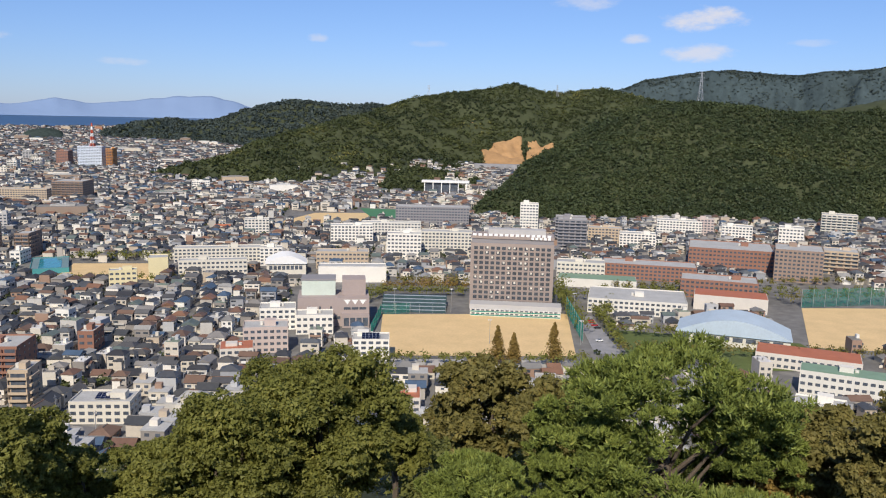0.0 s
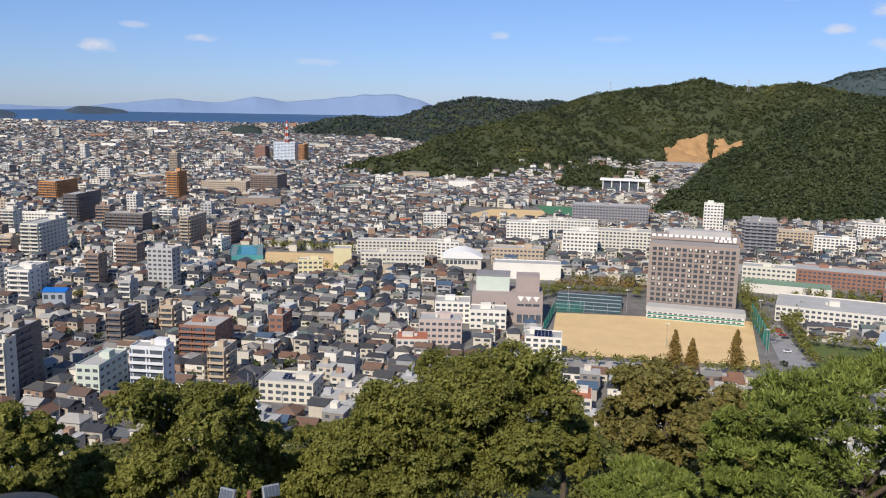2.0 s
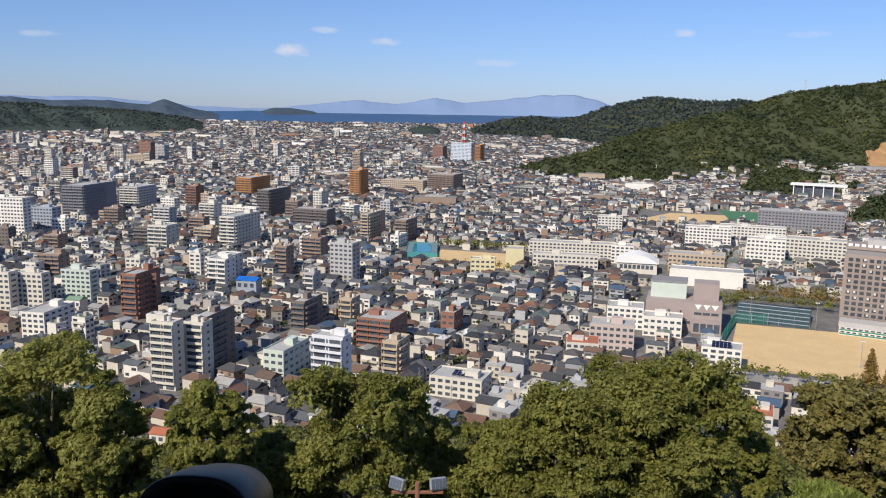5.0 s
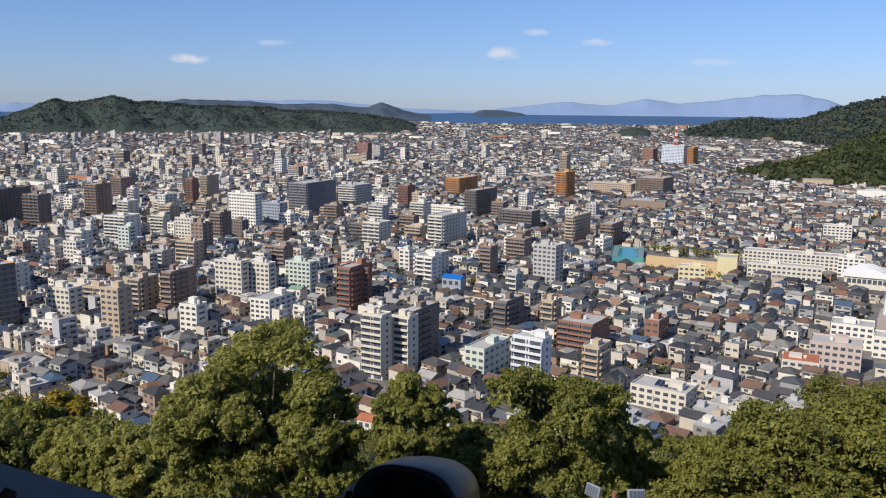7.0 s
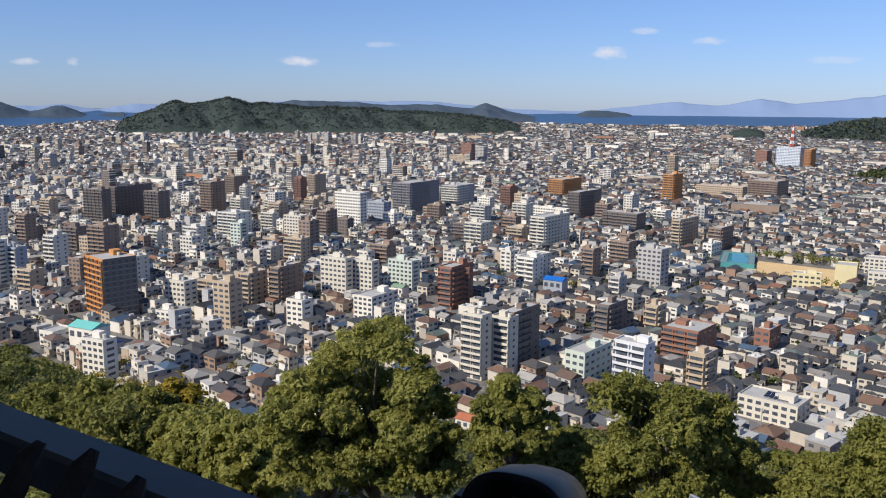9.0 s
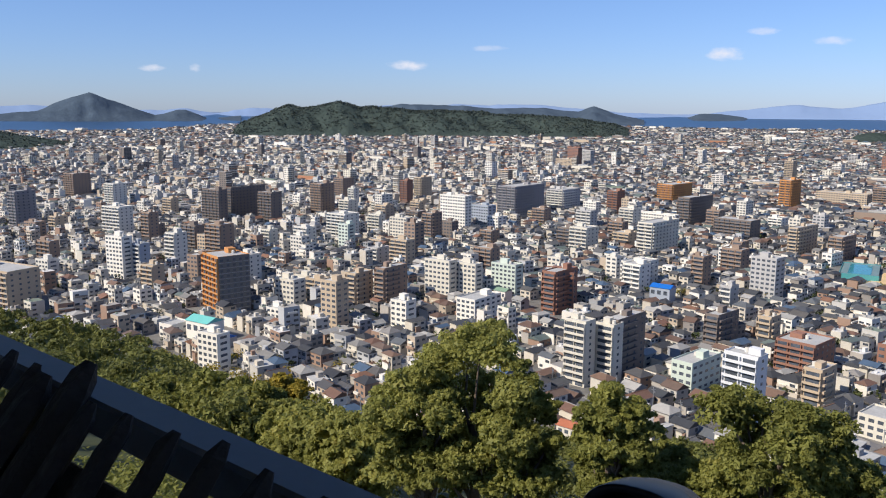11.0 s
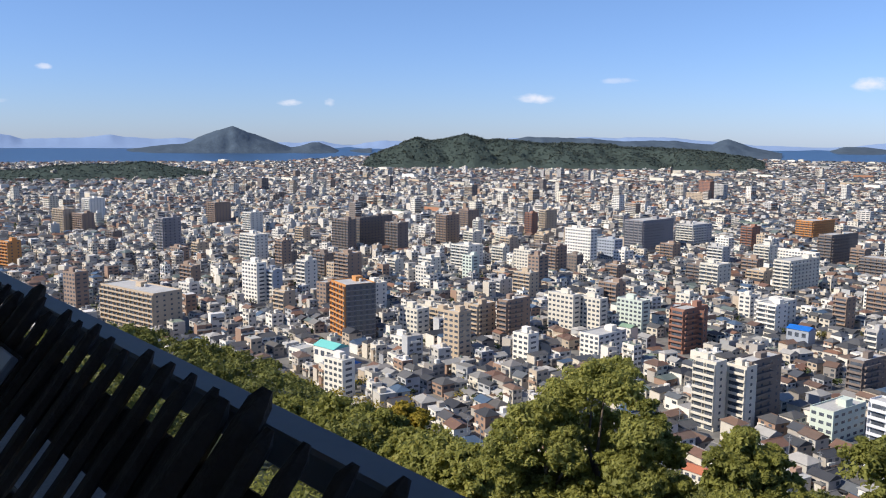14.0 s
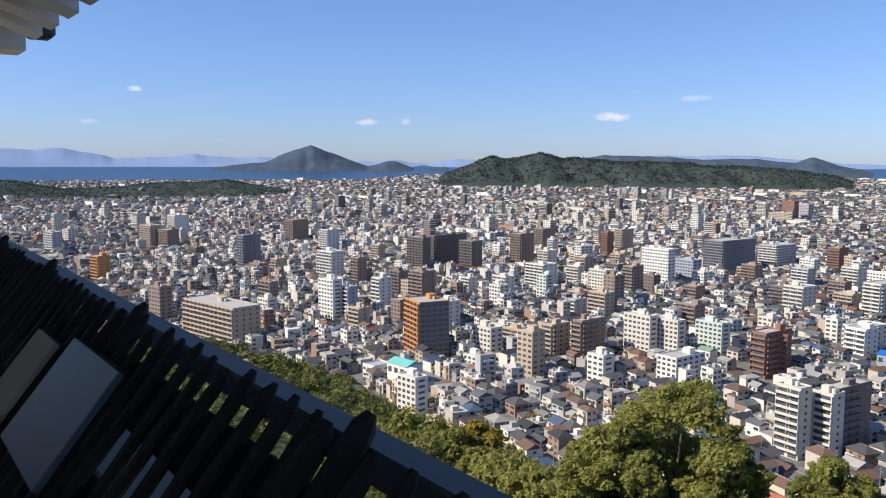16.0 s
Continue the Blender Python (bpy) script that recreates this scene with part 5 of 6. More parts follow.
def near_house(kind, k):
    """One two-storey house with its roof, windows and door."""
    w, d, fl = k.uniform(7, 10), k.uniform(6, 8.5), k.choice([2, 2, 2, 1, 3])
    h = fl * 2.8 + 0.3
    flat = kind % 4 == 3
    look_of = ("cream-walled house with grey tiled hip roof", "white two-storey house with dark gable roof", "beige house with brown tiled roof", "small flat-roofed concrete house")[kind % 4]
    t = thing("house", look_of, "house", "houses below the castle")
    part("wall", boxed(-w / 2, -d / 2, -0.5, w / 2, d / 2, h), m_house_wall, t)
    if flat:
        part("roof", boxed(-w / 2 - 0.2, -d / 2 - 0.2, h + 0.005, w / 2 + 0.2, d / 2 + 0.2, h + 0.35), m_deck, t)
        part("stair_head", boxed(-w * 0.3, 0, h + 0.36, w * 0.05, d * 0.4, h + 2.6), m_house_wall, t)
    else:
        bm = bmesh.new()
        e, inset, rise = 0.6, (d * 0.42 if kind % 4 == 0 else 0.0), d * 0.27
        v = [bm.verts.new(c) for c in ((-w / 2 - e, -d / 2 - e, h), (w / 2 + e, -d / 2 - e, h), (w / 2 + e, d / 2 + e, h), (-w / 2 - e, d / 2 + e, h), (-w / 2 - e + inset, 0, h + rise), (w / 2 + e - inset, 0, h + rise))]
        for f in ((0, 1, 5, 4), (2, 3, 4, 5), (3, 2, 1, 0), (1, 2, 5), (3, 0, 4)):
            bm.faces.new([v[i] for i in f])
        part("roof", bm, m_house_roof, t)
        part("ridge", boxed(-w / 2 - e + inset, -0.18, h + rise - 0.05, w / 2 + e - inset, 0.18, h + rise + 0.16), m_house_roof, t)
        if kind % 2:
            part("porch_roof", boxed(-w * 0.35, -d / 2 - 1.6, 2.5, w * 0.1, -d / 2 - 0.005, 2.68), m_house_roof, t)
    for lev in range(fl):
        for cx in (-w * 0.24, w * 0.22):
            part("window", boxed(cx - 0.9, -d / 2 - 0.06, lev * 2.8 + 0.9, cx + 0.9, -d / 2 + 0.05, lev * 2.8 + 2.15), m_pane, t)
        for sx in (-1, 1):
            part("window", boxed(sx * w / 2 - 0.06, -0.7, lev * 2.8 + 1.0, sx * w / 2 + 0.06, 0.7, lev * 2.8 + 2.0), m_pane, t)
    if fl > 1:
        part("balcony", boxed(-w * 0.45, -d / 2 - 1.0, 2.75, -w * 0.02, -d / 2 - 0.07, 3.75), coat["pale"], t)
    return t


m_house_wall = mat("house_wall", ramp=WALLS, rand="object", spread=0.1, scale=0.4, fine=3)
m_house_roof = mat("house_roof", ramp=ROOFS, rand="object", rough=0.55, spread=0.18, scale=0.5, fine=6, bump=0.2)
rng = np.random.default_rng(11)
KIND = [near_house(i, random.Random(i + 2)) for i in range(12)]
nx, ny = plots(285, 520, 11.2, rng, 5)
ok = free(nx, ny, 4.5)
nx, ny = nx[ok], ny[ok]
first = np.argsort(np.hypot(nx, ny))[:230]
for i, k in enumerate(first):
    turn = rng.normal(0, 3) + rng.choice([0, 0, 90, 180])
    m = pose(nx[k], ny[k], 0, 0, 0, turn)
    if i < len(KIND):
        KIND[i].matrix_world = m
    else:
        copy_thing(KIND[rng.integers(len(KIND))], m)
    clear(nx[k] - 3, ny[k] - 3, nx[k] + 3, ny[k] + 3)


def midrises(name, n, r0, r1, rng):
    """Flats and offices of four to eleven storeys through the middle of town."""
    az, r = rng.normal(60, 17, n), np.sqrt(rng.uniform(r0 ** 2, r1 ** 2, n))
    x, y = -r * np.sin(np.radians(az)), r * np.cos(np.radians(az))
    ok = free(x, y, 9) & (az > 24) & (az < 102)
    x, y, az, r = x[ok], y[ok], az[ok], r[ok]
    n = len(x)
    z = plain(r)
    w, d = rng.uniform(10, 22, n), rng.uniform(9, 16, n)
    fl = rng.choice([3, 4, 4, 4, 5, 5, 6, 7, 9, 11], n)
    h = fl * 3.05
    rot = np.radians(np.interp(az, [15, 35, 50, 75, 95], [3, 6, 14, 22, 30])) + (rng.random(n) < 0.3) * math.pi / 2
    p = Pile()
    boxes(p, x, y, z, w, d, h, rot, 0)
    boxes(p, x, y, z + h + 0.01, w * 0.95, d * 0.95, np.full(n, 0.3), rot, 1)
    boxes(p, x + 1.5, y + 1, z + h, w * 0.3, d * 0.35, np.full(n, 3.0), rot, 0)
    for lev in range(12):
        for side in (0, 1, 2):
            half, span = (d, w) if side == 0 else (w, d)
            for f in (-0.33, 0.0, 0.33):
                m = fl > lev
                panes(p, x[m], y[m], z[m] + lev * 3.05 + 0.8, half[m] / 2 + 0.05, span[m] * f, span[m] * (0.26 if side == 0 else 0.14), np.full(m.sum(), 1.5), rot[m], side, 2)
        m = (fl > lev) & (lev > 0) & (np.sin(x * 3.1 + y) > -0.4)
        boxes(p, x[m] + np.sin(rot[m]) * (d[m] / 2 + 0.6), y[m] - np.cos(rot[m]) * (d[m] / 2 + 0.6), z[m] + lev * 3.05 - 0.1, w[m] * 0.96, np.full(m.sum(), 1.2), np.full(m.sum(), 1.1), rot[m], 3)
    for a, b in zip(x, y):
        clear(a - 7, b - 6, a + 7, b + 6)
    return tagged(new(name, p.mesh(name, [m_blocks, m_flats, m_glass, m_blocks])), "mid-rise flats and offices scattered through the town", "buildings", kind="stuff")


m_blocks = mat("block_walls", ramp=[(0.75, 0.71, 0.63), (0.50, 0.40, 0.29), (0.66, 0.62, 0.54), (0.30, 0.23, 0.18), (0.79, 0.76, 0.70), (0.42, 0.41, 0.40), (0.40, 0.20, 0.12), (0.60, 0.55, 0.45), (0.22, 0.19, 0.17), (0.64, 0.61, 0.56), (0.70, 0.66, 0.56)], rand="island", spread=0.1, scale=0.1, fine=1.2)
az, r = rng.normal(58, 17, 130), np.sqrt(rng.uniform(430 ** 2, 1100 ** 2, 130))
for a, b in zip(az, r):
    mx, my = spot(a, b)
    if 28 < a < 95 and free(np.array([mx]), np.array([my]), 11)[0]:
        tower(round(mx), round(my), rng.uniform(10, 18), rng.uniform(9, 15), float(rng.choice([3, 4, 4, 5, 5, 6, 7, 9])) * 3.1, float(np.interp(a, [15, 35, 50, 75, 95], [3, 6, 14, 22, 30])), str(rng.choice(["white", "cream", "tan", "brown", "pale", "tan", "grey", "cream", "umber"])), str(rng.choice(["bal", "bal", "win"])))
midrises("midrise_blocks", 230, 1100, 2200, rng)
midrises("midrise_blocks", 70, 2200, 3000, rng)


def warehouses(n, r0, r1, rng):
    """Long low halls and shops among the far houses."""
    az, r = rng.uniform(10, 100, n), np.sqrt(rng.uniform(r0 ** 2, r1 ** 2, n))
    x, y = -r * np.sin(np.radians(az)), r * np.cos(np.radians(az))
    ok = free(x, y, 8) & (r < coast(az) - 40)
    x, y, r = x[ok], y[ok], r[ok]
    n = len(x)
    p = Pile()
    w, d, h = rng.uniform(22, 62, n), rng.uniform(12, 26, n), rng.uniform(7, 15, n)
    rot = rng.normal(0.25, 0.15, n)
    boxes(p, x, y, plain(r), w, d, h, rot, 0, 1)
    boxes(p, x, y, plain(r) + h, w * 0.5, d * 0.4, np.full(n, 1.6), rot, 1)
    tagged(new("warehouses", p.mesh("warehouses", [m_blocks, m_flats])), "long low warehouses and shops on the far plain", "buildings", kind="stuff")


warehouses(60, 1000, 2200, rng)
warehouses(260, 2200, 4000, rng)
houses("houses", 1350, 2000, 13.0, rng, 1, "houses climbing the valley between the wooded hills", True)
houses("houses", 290, 1050, 9.8, rng, 2, "crowded two-storey houses with grey tiled roofs")
houses("houses", 1050, 2150, 12.4, rng, 1, "crowded town houses and small flats on the plain")
houses("houses", 2150, 4035, 18.5, rng, 0, "distant houses spread over the coastal plain")


def utility_pole(x, y, h):
    t = thing("utility_pole", "slim grey concrete utility pole with crossarms", "utility pole", "poles along the streets", (x, y, 0))
    bm = bmesh.new()
    limb(bm, Vector((0, 0, -0.3)), Vector((0, 0, h)), 0.2, 0.12, 8)
    part("pole", bm, m_metal, t)
    part("crossarm", boxed(-0.9, -0.06, h - 0.9, 0.9, 0.06, h - 0.75), m_metal, t)
    part("transformer", boxed(0.2, -0.25, h - 2.4, 0.7, 0.25, h - 1.5), m_metal, t)
    return t


pole = utility_pole(nx[first[0]] + 6, ny[first[0]], 11.0)
for k in first[5:225:5]:
    copy_thing(pole, pose(nx[k] + 6.2, ny[k] + 1.5, 0, 0, 0, rng.uniform(0, 90)))

# ---- trees ----


def bark_part(parent, name, limbs):
    bm = bmesh.new()
    for a, b, r0, r1 in limbs:
        limb(bm, Vector(a), Vector(b), r0, r1, 7)
    return part(name, bm, m_bark, parent)


def tree(az, r, top_el, half, leaf, label, seed, lobes=46, per=330, size=0.26, tall=0.8, kind="camphor", gaps=0.0, name="camphor_tree"):
    """A tree on the slope whose crown reaches the given elevation; half: half its breadth in degrees."""
    rng = np.random.default_rng(seed)
    lobes, per, size = (lobes * 3, int(per * (1.05 if r < 56 else 0.42)), size * (0.40 if r < 56 else 0.66)) if kind != "pine" else (int(lobes * 1.15), int(per * 1.9), size * 0.52)
    x, y = -r * math.sin(radians(az)), r * math.cos(radians(az))
    top = EYE + r * math.tan(radians(top_el))
    foot = float(castle_hill(np.array([x]), np.array([y]))[0]) + 0.3
    rad = r * math.tan(radians(half))
    deep = max(rad * 2 * tall, top - (EYE - r * 0.53)) if r < 64 else rad * 2 * tall
    deep = min(deep, max(top - foot - 1.0, 3))
    lobes = int(lobes * max(1.0, deep / (1.7 * rad)))
    mid = np.array([0, 0, top - foot - deep / 2])
    t = thing(name, label, "tree", "trees on the castle slope", (x, y, foot))
    # boughs spread evenly over the crown, each a cushion of leaf tufts
    total = lobes * per
    pine = kind == "pine"
    nb = int((40 if pine else 34) * max(1.0, deep / (1.7 * rad)))
    k = np.arange(nb) + 0.5
    dz = 1 - 1.65 * k / nb
    a = k * 2.39996 + rng.normal(0, 0.35, nb)
    flat_r = np.sqrt(np.maximum(1 - dz ** 2, 0))
    d = np.stack([np.cos(a) * flat_r, np.sin(a) * flat_r, dz], 1) + rng.normal(0, 0.12, (nb, 3))
    d /= np.linalg.norm(d, axis=1)[:, None]
    wob = 1 + 0.16 * np.sin(3 * np.arctan2(d[:, 1:2], d[:, 0:1]) + seed) + 0.10 * np.sin(5 * d[:, 2:3] + seed)
    br = rng.uniform(0.20, 0.36, nb) * rad * (0.9 if pine else 1.0)
    reach = np.array([rad, rad, deep / 2])
    bc = mid + np.sign(d) * np.abs(d) ** 0.85 * rng.uniform(0.62, 0.98, (nb, 1)) * wob * (reach - np.minimum(br[:, None] * np.array([0.9, 0.9, 0.7]), reach * 0.5))
    bc[:, 2] = np.minimum(bc[:, 2], top - foot - br * 0.75)
    if gaps:
        keep = rng.random(nb) > gaps
        bc, br, d = bc[keep], br[keep], d[keep]
    nt = 15 if pine else 17
    e = rng.normal(size=(len(bc), nt, 3)) + d[:, None] * 0.55 + np.array([0, 0, 0.55])
    e /= np.linalg.norm(e, axis=2)[..., None]
    c = (bc[:, None] + e * (br[:, None] * rng.uniform(0.62, 1.08, (len(bc), nt)))[..., None] * np.array([1, 1, 0.5 if pine else 0.72])).reshape(-1, 3)
    cr = np.repeat(br, nt) * rng.uniform(0.17, 0.32, len(c)) * (0.95 if pine else 1.0)
    per = max(60, int(total * 0.82 / len(c)))
    v, q = leaves(c, cr, per, size, rng, 0.85, pine, (0.1, 1.0) if pine else (0.25, 1.25))
    v2, q2 = leaves(bc, br * 0.62, int(total * 0.18 / len(bc)), size * 1.3, rng, 0.7, pine)
    v, q = np.concatenate([v, v2]), np.concatenate([q, q2 + len(v)])
    c, cr = bc, br
    ob = new("crown", raw("crown", v, [], q, [leaf]))
    ob.parent = t
    limbs = [((0, 0, -1.0), (0.2, 0.1, mid[2] * 0.55), 0.42, 0.32), ((0.2, 0.1, mid[2] * 0.55), tuple(mid * 1.02), 0.32, 0.2)]
    bark_part(t, "trunk", limbs)
    order = np.argsort(-cr)[:14]
    for k in order:
        s = np.array([0.2, 0.1, mid[2] * rng.uniform(0.55, 0.95)])
        m = (s + c[k]) / 2 + rng.normal(0, 0.3, 3)
        bark_part(t, "bough", [(s, m, 0.16, 0.1), (m, c[k], 0.1, 0.04)])
    return t


G = "deep green camphor tree with a broad billowing crown"
tree(8.6, 46, -15.2, 7.6, l_camphor, G, 1, 70, 420)
tree(14.8, 43, -18.3, 6.2, l_camphor, G, 2, 52, 400)
tree(19.5, 44, -21.5, 4.5, l_camphor, "low camphor tree filling the slope edge", 3, 34, 380)
tree(30.3, 42, -18.0, 5.8, l_camphor, "green broadleaf tree with an uneven top", 4, 46, 380, gaps=0.1)
tree(24.8, 46, -20.8, 3.6, l_camphor, "thin green tree between larger crowns", 5, 26, 300, gaps=0.2)
tree(40.6, 40, -18.0, 3.3, l_camphor, "dark round-topped camphor tree above the telescope", 6, 30, 420)
tree(50.8, 44, -14.2, 7.4, l_lime, "tall ragged camphor tree with gaps and bare twigs", 7, 60, 330, gaps=0.44, tall=0.95)
tree(47.3, 42, -17.2, 3.6, l_camphor, "camphor tree with a dense green crown", 8, 30, 340, gaps=0.25, tall=0.9)
tree(54.6, 43, -17.5, 4.6, l_lime, "camphor tree leaning over the slope", 9, 36, 340, gaps=0.3, tall=0.9)
tree(62.5, 72, -19.8, 4.6, l_lime, "yellow-green broadleaf tree low on the slope", 10, 44, 360, size=0.32)
tree(60.0, 60, -20.3, 4.0, l_lime, "small broadleaf tree with a pale bare trunk", 22, 36, 330)
tree(68.5, 88, -17.8, 4.2, l_camphor, "dark green tree on the wooded spur", 11, 40, 340, size=0.36)
tree(73.0, 100, -17.6, 4.2, l_camphor, "dense tree beside the fence on the slope", 12, 40, 340, size=0.4)
tree(64.8, 100, -17.9, 2.4, l_gold, "golden autumn tree beside the road", 13, 24, 260, size=0.36, tall=0.8)
tree(-3.8, 72, -16.6, 5.4, l_olive, "olive-brown oak with a broad uneven crown", 14, 60, 420, size=0.32)
tree(-8.5, 66, -18.0, 4.2, l_olive, "olive-brown oak beside the pine", 15, 44, 380, size=0.32)
tree(3.2, 80, -20.5, 3.0, l_camphor, "dark broadleaf tree in a gap of the slope", 16, 30, 330, size=0.32)
tree(-16.3, 48, -13.3, 9.0, l_pine, "large bright green pine with tufted pads of needles", 17, 110, 330, 0.30, 0.72, "pine", name="pine_tree")
tree(-21.6, 50, -16.0, 4.0, l_pine, "pine with spreading light green boughs", 28, 60, 330, 0.30, 0.8, "pine", name="pine_tree")
tree(-10.2, 46, -18.8, 4.0, l_pine, "pine with tufted light green needles", 18, 44, 320, 0.30, 0.8, "pine", name="pine_tree")
tree(-2.6, 42, -22.6, 4.4, l_pine, "low pine with light green needle tufts", 19, 50, 320, 0.28, 0.7, "pine", name="pine_tree")
tree(-26.5, 58, -17.6, 4.6, l_olive, "half-bare oak with dry grey twigs", 20, 40, 300, size=0.3, gaps=0.25)
tree(-22.0, 52, -20.5, 3.8, l_rust, "brownish autumn oak behind the pine", 21, 34, 300, size=0.28)
tree(-30.5, 50, -16.5, 4.5, l_olive, "olive oak at the end of the slope", 23, 40, 300, size=0.3)
tree(35.6, 44, -22.0, 3.8, l_camphor, "low shrubby camphor on the slope", 24, 30, 330)


def dawn_redwood(x, y, h, seed):
    t = thing("dawn_redwood", "slim rust-brown conifer with a pointed crown by the field", "tree", "conifers by the field", (x, y, 0))
    rng = np.random.default_rng(seed)
    k = 60
    u = np.sort(rng.uniform(0.05, 1, k))
    w = (1 - u) * h * 0.2 + 0.15
    a = rng.uniform(0, 6.28, k)
    c = np.stack([np.cos(a) * w * 0.6, np.sin(a) * w * 0.6, u * h], 1)
    v, q = leaves(c, w * 0.7 + 0.2, 60, 0.45, rng, 1.0)
    o = new("crown", raw("crown", v, [], q, [l_rust]))
    o.parent = t
    bark_part(t, "trunk", [((0, 0, -0.5), (0, 0, h * 0.95), 0.4, 0.05)])


dawn_redwood(29, 408, 20, 1)
dawn_redwood(37, 406, 17, 2)
dawn_redwood(58, 410, 22, 3)


def leaf_stuff(name, x, y, z, rad, leaf, label, rng, per=110, size=0.55, flat=0.9, spread=(0.3, 1.6)):
    v, q = leaves(np.stack([x, y, z], 1), rad, per, size, rng, flat, False, spread)
    return tagged(new(name, raw(name, v, [], q, [leaf])), label, "trees", kind="stuff")


# woods over the rest of the castle slope, each crown of several boughs
rng = np.random.default_rng(31)
sx, sy = scatter(3900, -40, 112, 62, 520)
sh = castle_hill(sx, sy)
az, r = bearing(sx, sy)
cap = EYE - r * np.tan(np.radians(np.interp(az, [-40, 60, 66, 72, 75, 81, 95, 110], [21.2, 21.2, 18.8, 15.8, 13.4, 12.0, 9.5, 9.0])))
ok = (sh > 3) & (sh + 5 < cap) & (r > 64)
sx, sy, sh, cap = sx[ok], sy[ok], sh[ok], cap[ok]
tall = np.minimum(rng.uniform(7, 13, len(sx)), cap - sh - 1.5)
k = 8
dome = rng.normal(size=(len(sx), k, 3))
dome /= np.linalg.norm(dome, axis=2)[..., None]
dome[..., 2] = np.abs(dome[..., 2])
wide = rng.uniform(1.7, 3.1, (len(sx), 1))
bx = (sx[:, None] + dome[..., 0] * wide).ravel()
by = (sy[:, None] + dome[..., 1] * wide).ravel()
bz = ((sh + tall - 4.2)[:, None] + dome[..., 2] * wide * 0.95).ravel()
bd = np.hypot(bx, by)
# bushes close below the wall
ux, uy = scatter(700, -40, 80, 22, 66)
uz = castle_hill(ux, uy)
ur = np.hypot(ux, uy)
leaf_stuff("slope_bushes", ux, uy, np.minimum(uz + 3.0, EYE - ur * 0.445), rng.uniform(1.3, 2.4, len(ux)), l_camphor, "leafy undergrowth on the slope below the wall", rng, 110, 0.19)
for lo, hi, per, size, leaf in ((0, 130, 66, 0.29, l_slope), (130, 230, 26, 0.48, l_slope), (230, 600, 15, 0.72, l_slope)):
    m = (bd >= lo) & (bd < hi)
    leaf_stuff("slope_woods", bx[m], by[m], bz[m], rng.uniform(0.9, 1.6, m.sum()), leaf, "dense broadleaf woods on the castle slope", rng, per, size)
gx, gy = scatter(40, 60, 74, 300, 420)
gm = castle_hill(gx, gy) < 14
leaf_stuff("slope_woods", gx[gm], gy[gm], castle_hill(gx[gm], gy[gm]) + 4, np.full(gm.sum(), 2.6), l_gold, "golden autumn trees at the foot of the slope", rng, 60, 0.6)


# trees among the houses
def town_trees(n, a0, a1, r0, r1, lo, hi, leaf):
    x, y = scatter(n, a0, a1, r0, r1)
    ok = free(x, y, 1.0) & (np.hypot(x, y) < coast(bearing(x, y)[0]) - 60)
    x, y = x[ok], y[ok]
    s = rng.uniform(lo, hi, len(x))
    leaf_stuff("town_trees", x, y, plain(np.hypot(x, y)) + s * 0.8, s, leaf, "green garden and street trees among the houses", rng, 18, (lo + hi) * 0.24, 1.0, (0.3, 1.1))


town_trees(3800, -32, 100, 300, 1100, 1.4, 3.4, l_wood)
town_trees(4500, -32, 100, 1100, 2300, 2.0, 4.5, l_wood)
# the farthest trees use the haze-blued green
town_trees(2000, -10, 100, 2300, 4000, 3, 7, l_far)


def tree_row(x0, y0, x1, y1, n, h, leaf, label):
    f = np.linspace(0, 1, n)
    x, y = x0 + f * (x1 - x0) + rng.normal(0, 1, n), y0 + f * (y1 - y0) + rng.normal(0, 1, n)
    leaf_stuff("tree_row", x, y, np.full(n, h * 0.6), rng.uniform(0.35, 0.55, n) * h, leaf, label, rng, 90, 0.7)


tree_row(84, 470, 82, 560, 14, 9, l_camphor, "row of dark green trees beside the tower")
tree_row(78, 530, 84, 580, 8, 13, l_camphor, "tall dark trees behind the tower's east side")
tree_row(-40, 575, 15, 580, 12, 8, l_rust, "row of rusty brown trees behind the stand")
tree_row(-300, 668, -228, 676, 16, 8, l_camphor, "dark hedge of trees beside the school field")
tree_row(-282, 582, -190, 592, 14, 6, l_camphor, "row of clipped trees along the playground")
tree_row(-36, 402, 74, 410, 16, 6, l_camphor, "young street trees along the field road")
tree_row(98, 440, 100, 520, 10, 6, l_camphor, "hedge of small trees along the car park")
tree_row(240, 560, 380, 590, 18, 9, l_olive, "olive trees behind the ball field")
tree_row(110, 560, 240, 575, 12, 7, l_camphor, "campus garden trees between brick halls")
tree_row(-340, 455, -300, 500, 14, 6, l_olive, "scrubby trees on a vacant plot")
tree_row(-60, 560, 15, 566, 16, 7, l_camphor, "green trees on the campus lawn")
tree_row(86, 560, 180, 590, 16, 7, l_camphor, "dark garden trees among campus halls")
tree_row(100, 500, 112, 540, 8, 8, l_camphor, "clump of dark trees east of the car park")
tree_row(130, 600, 330, 640, 22, 6, l_olive, "trees along the campus lane")
tree_row(-60, 520, -40, 560, 8, 7, l_camphor, "trees between hall and grandstand")
tree_row(-30, 596, 30, 600, 10, 8, l_olive, "brown-green trees behind the tower")
tree_row(200, 430, 260, 425, 8, 7, l_olive, "trees at the ball field's edge")
tree_row(102, 470, 180, 462, 14, 7, l_camphor, "dark trees in front of the gymnasium")
tree_row(100, 430, 190, 425, 14, 7, l_olive, "trees below the campus slope")
tree_row(120, 590, 320, 600, 18, 6, l_camphor, "hedges between brick campus halls")

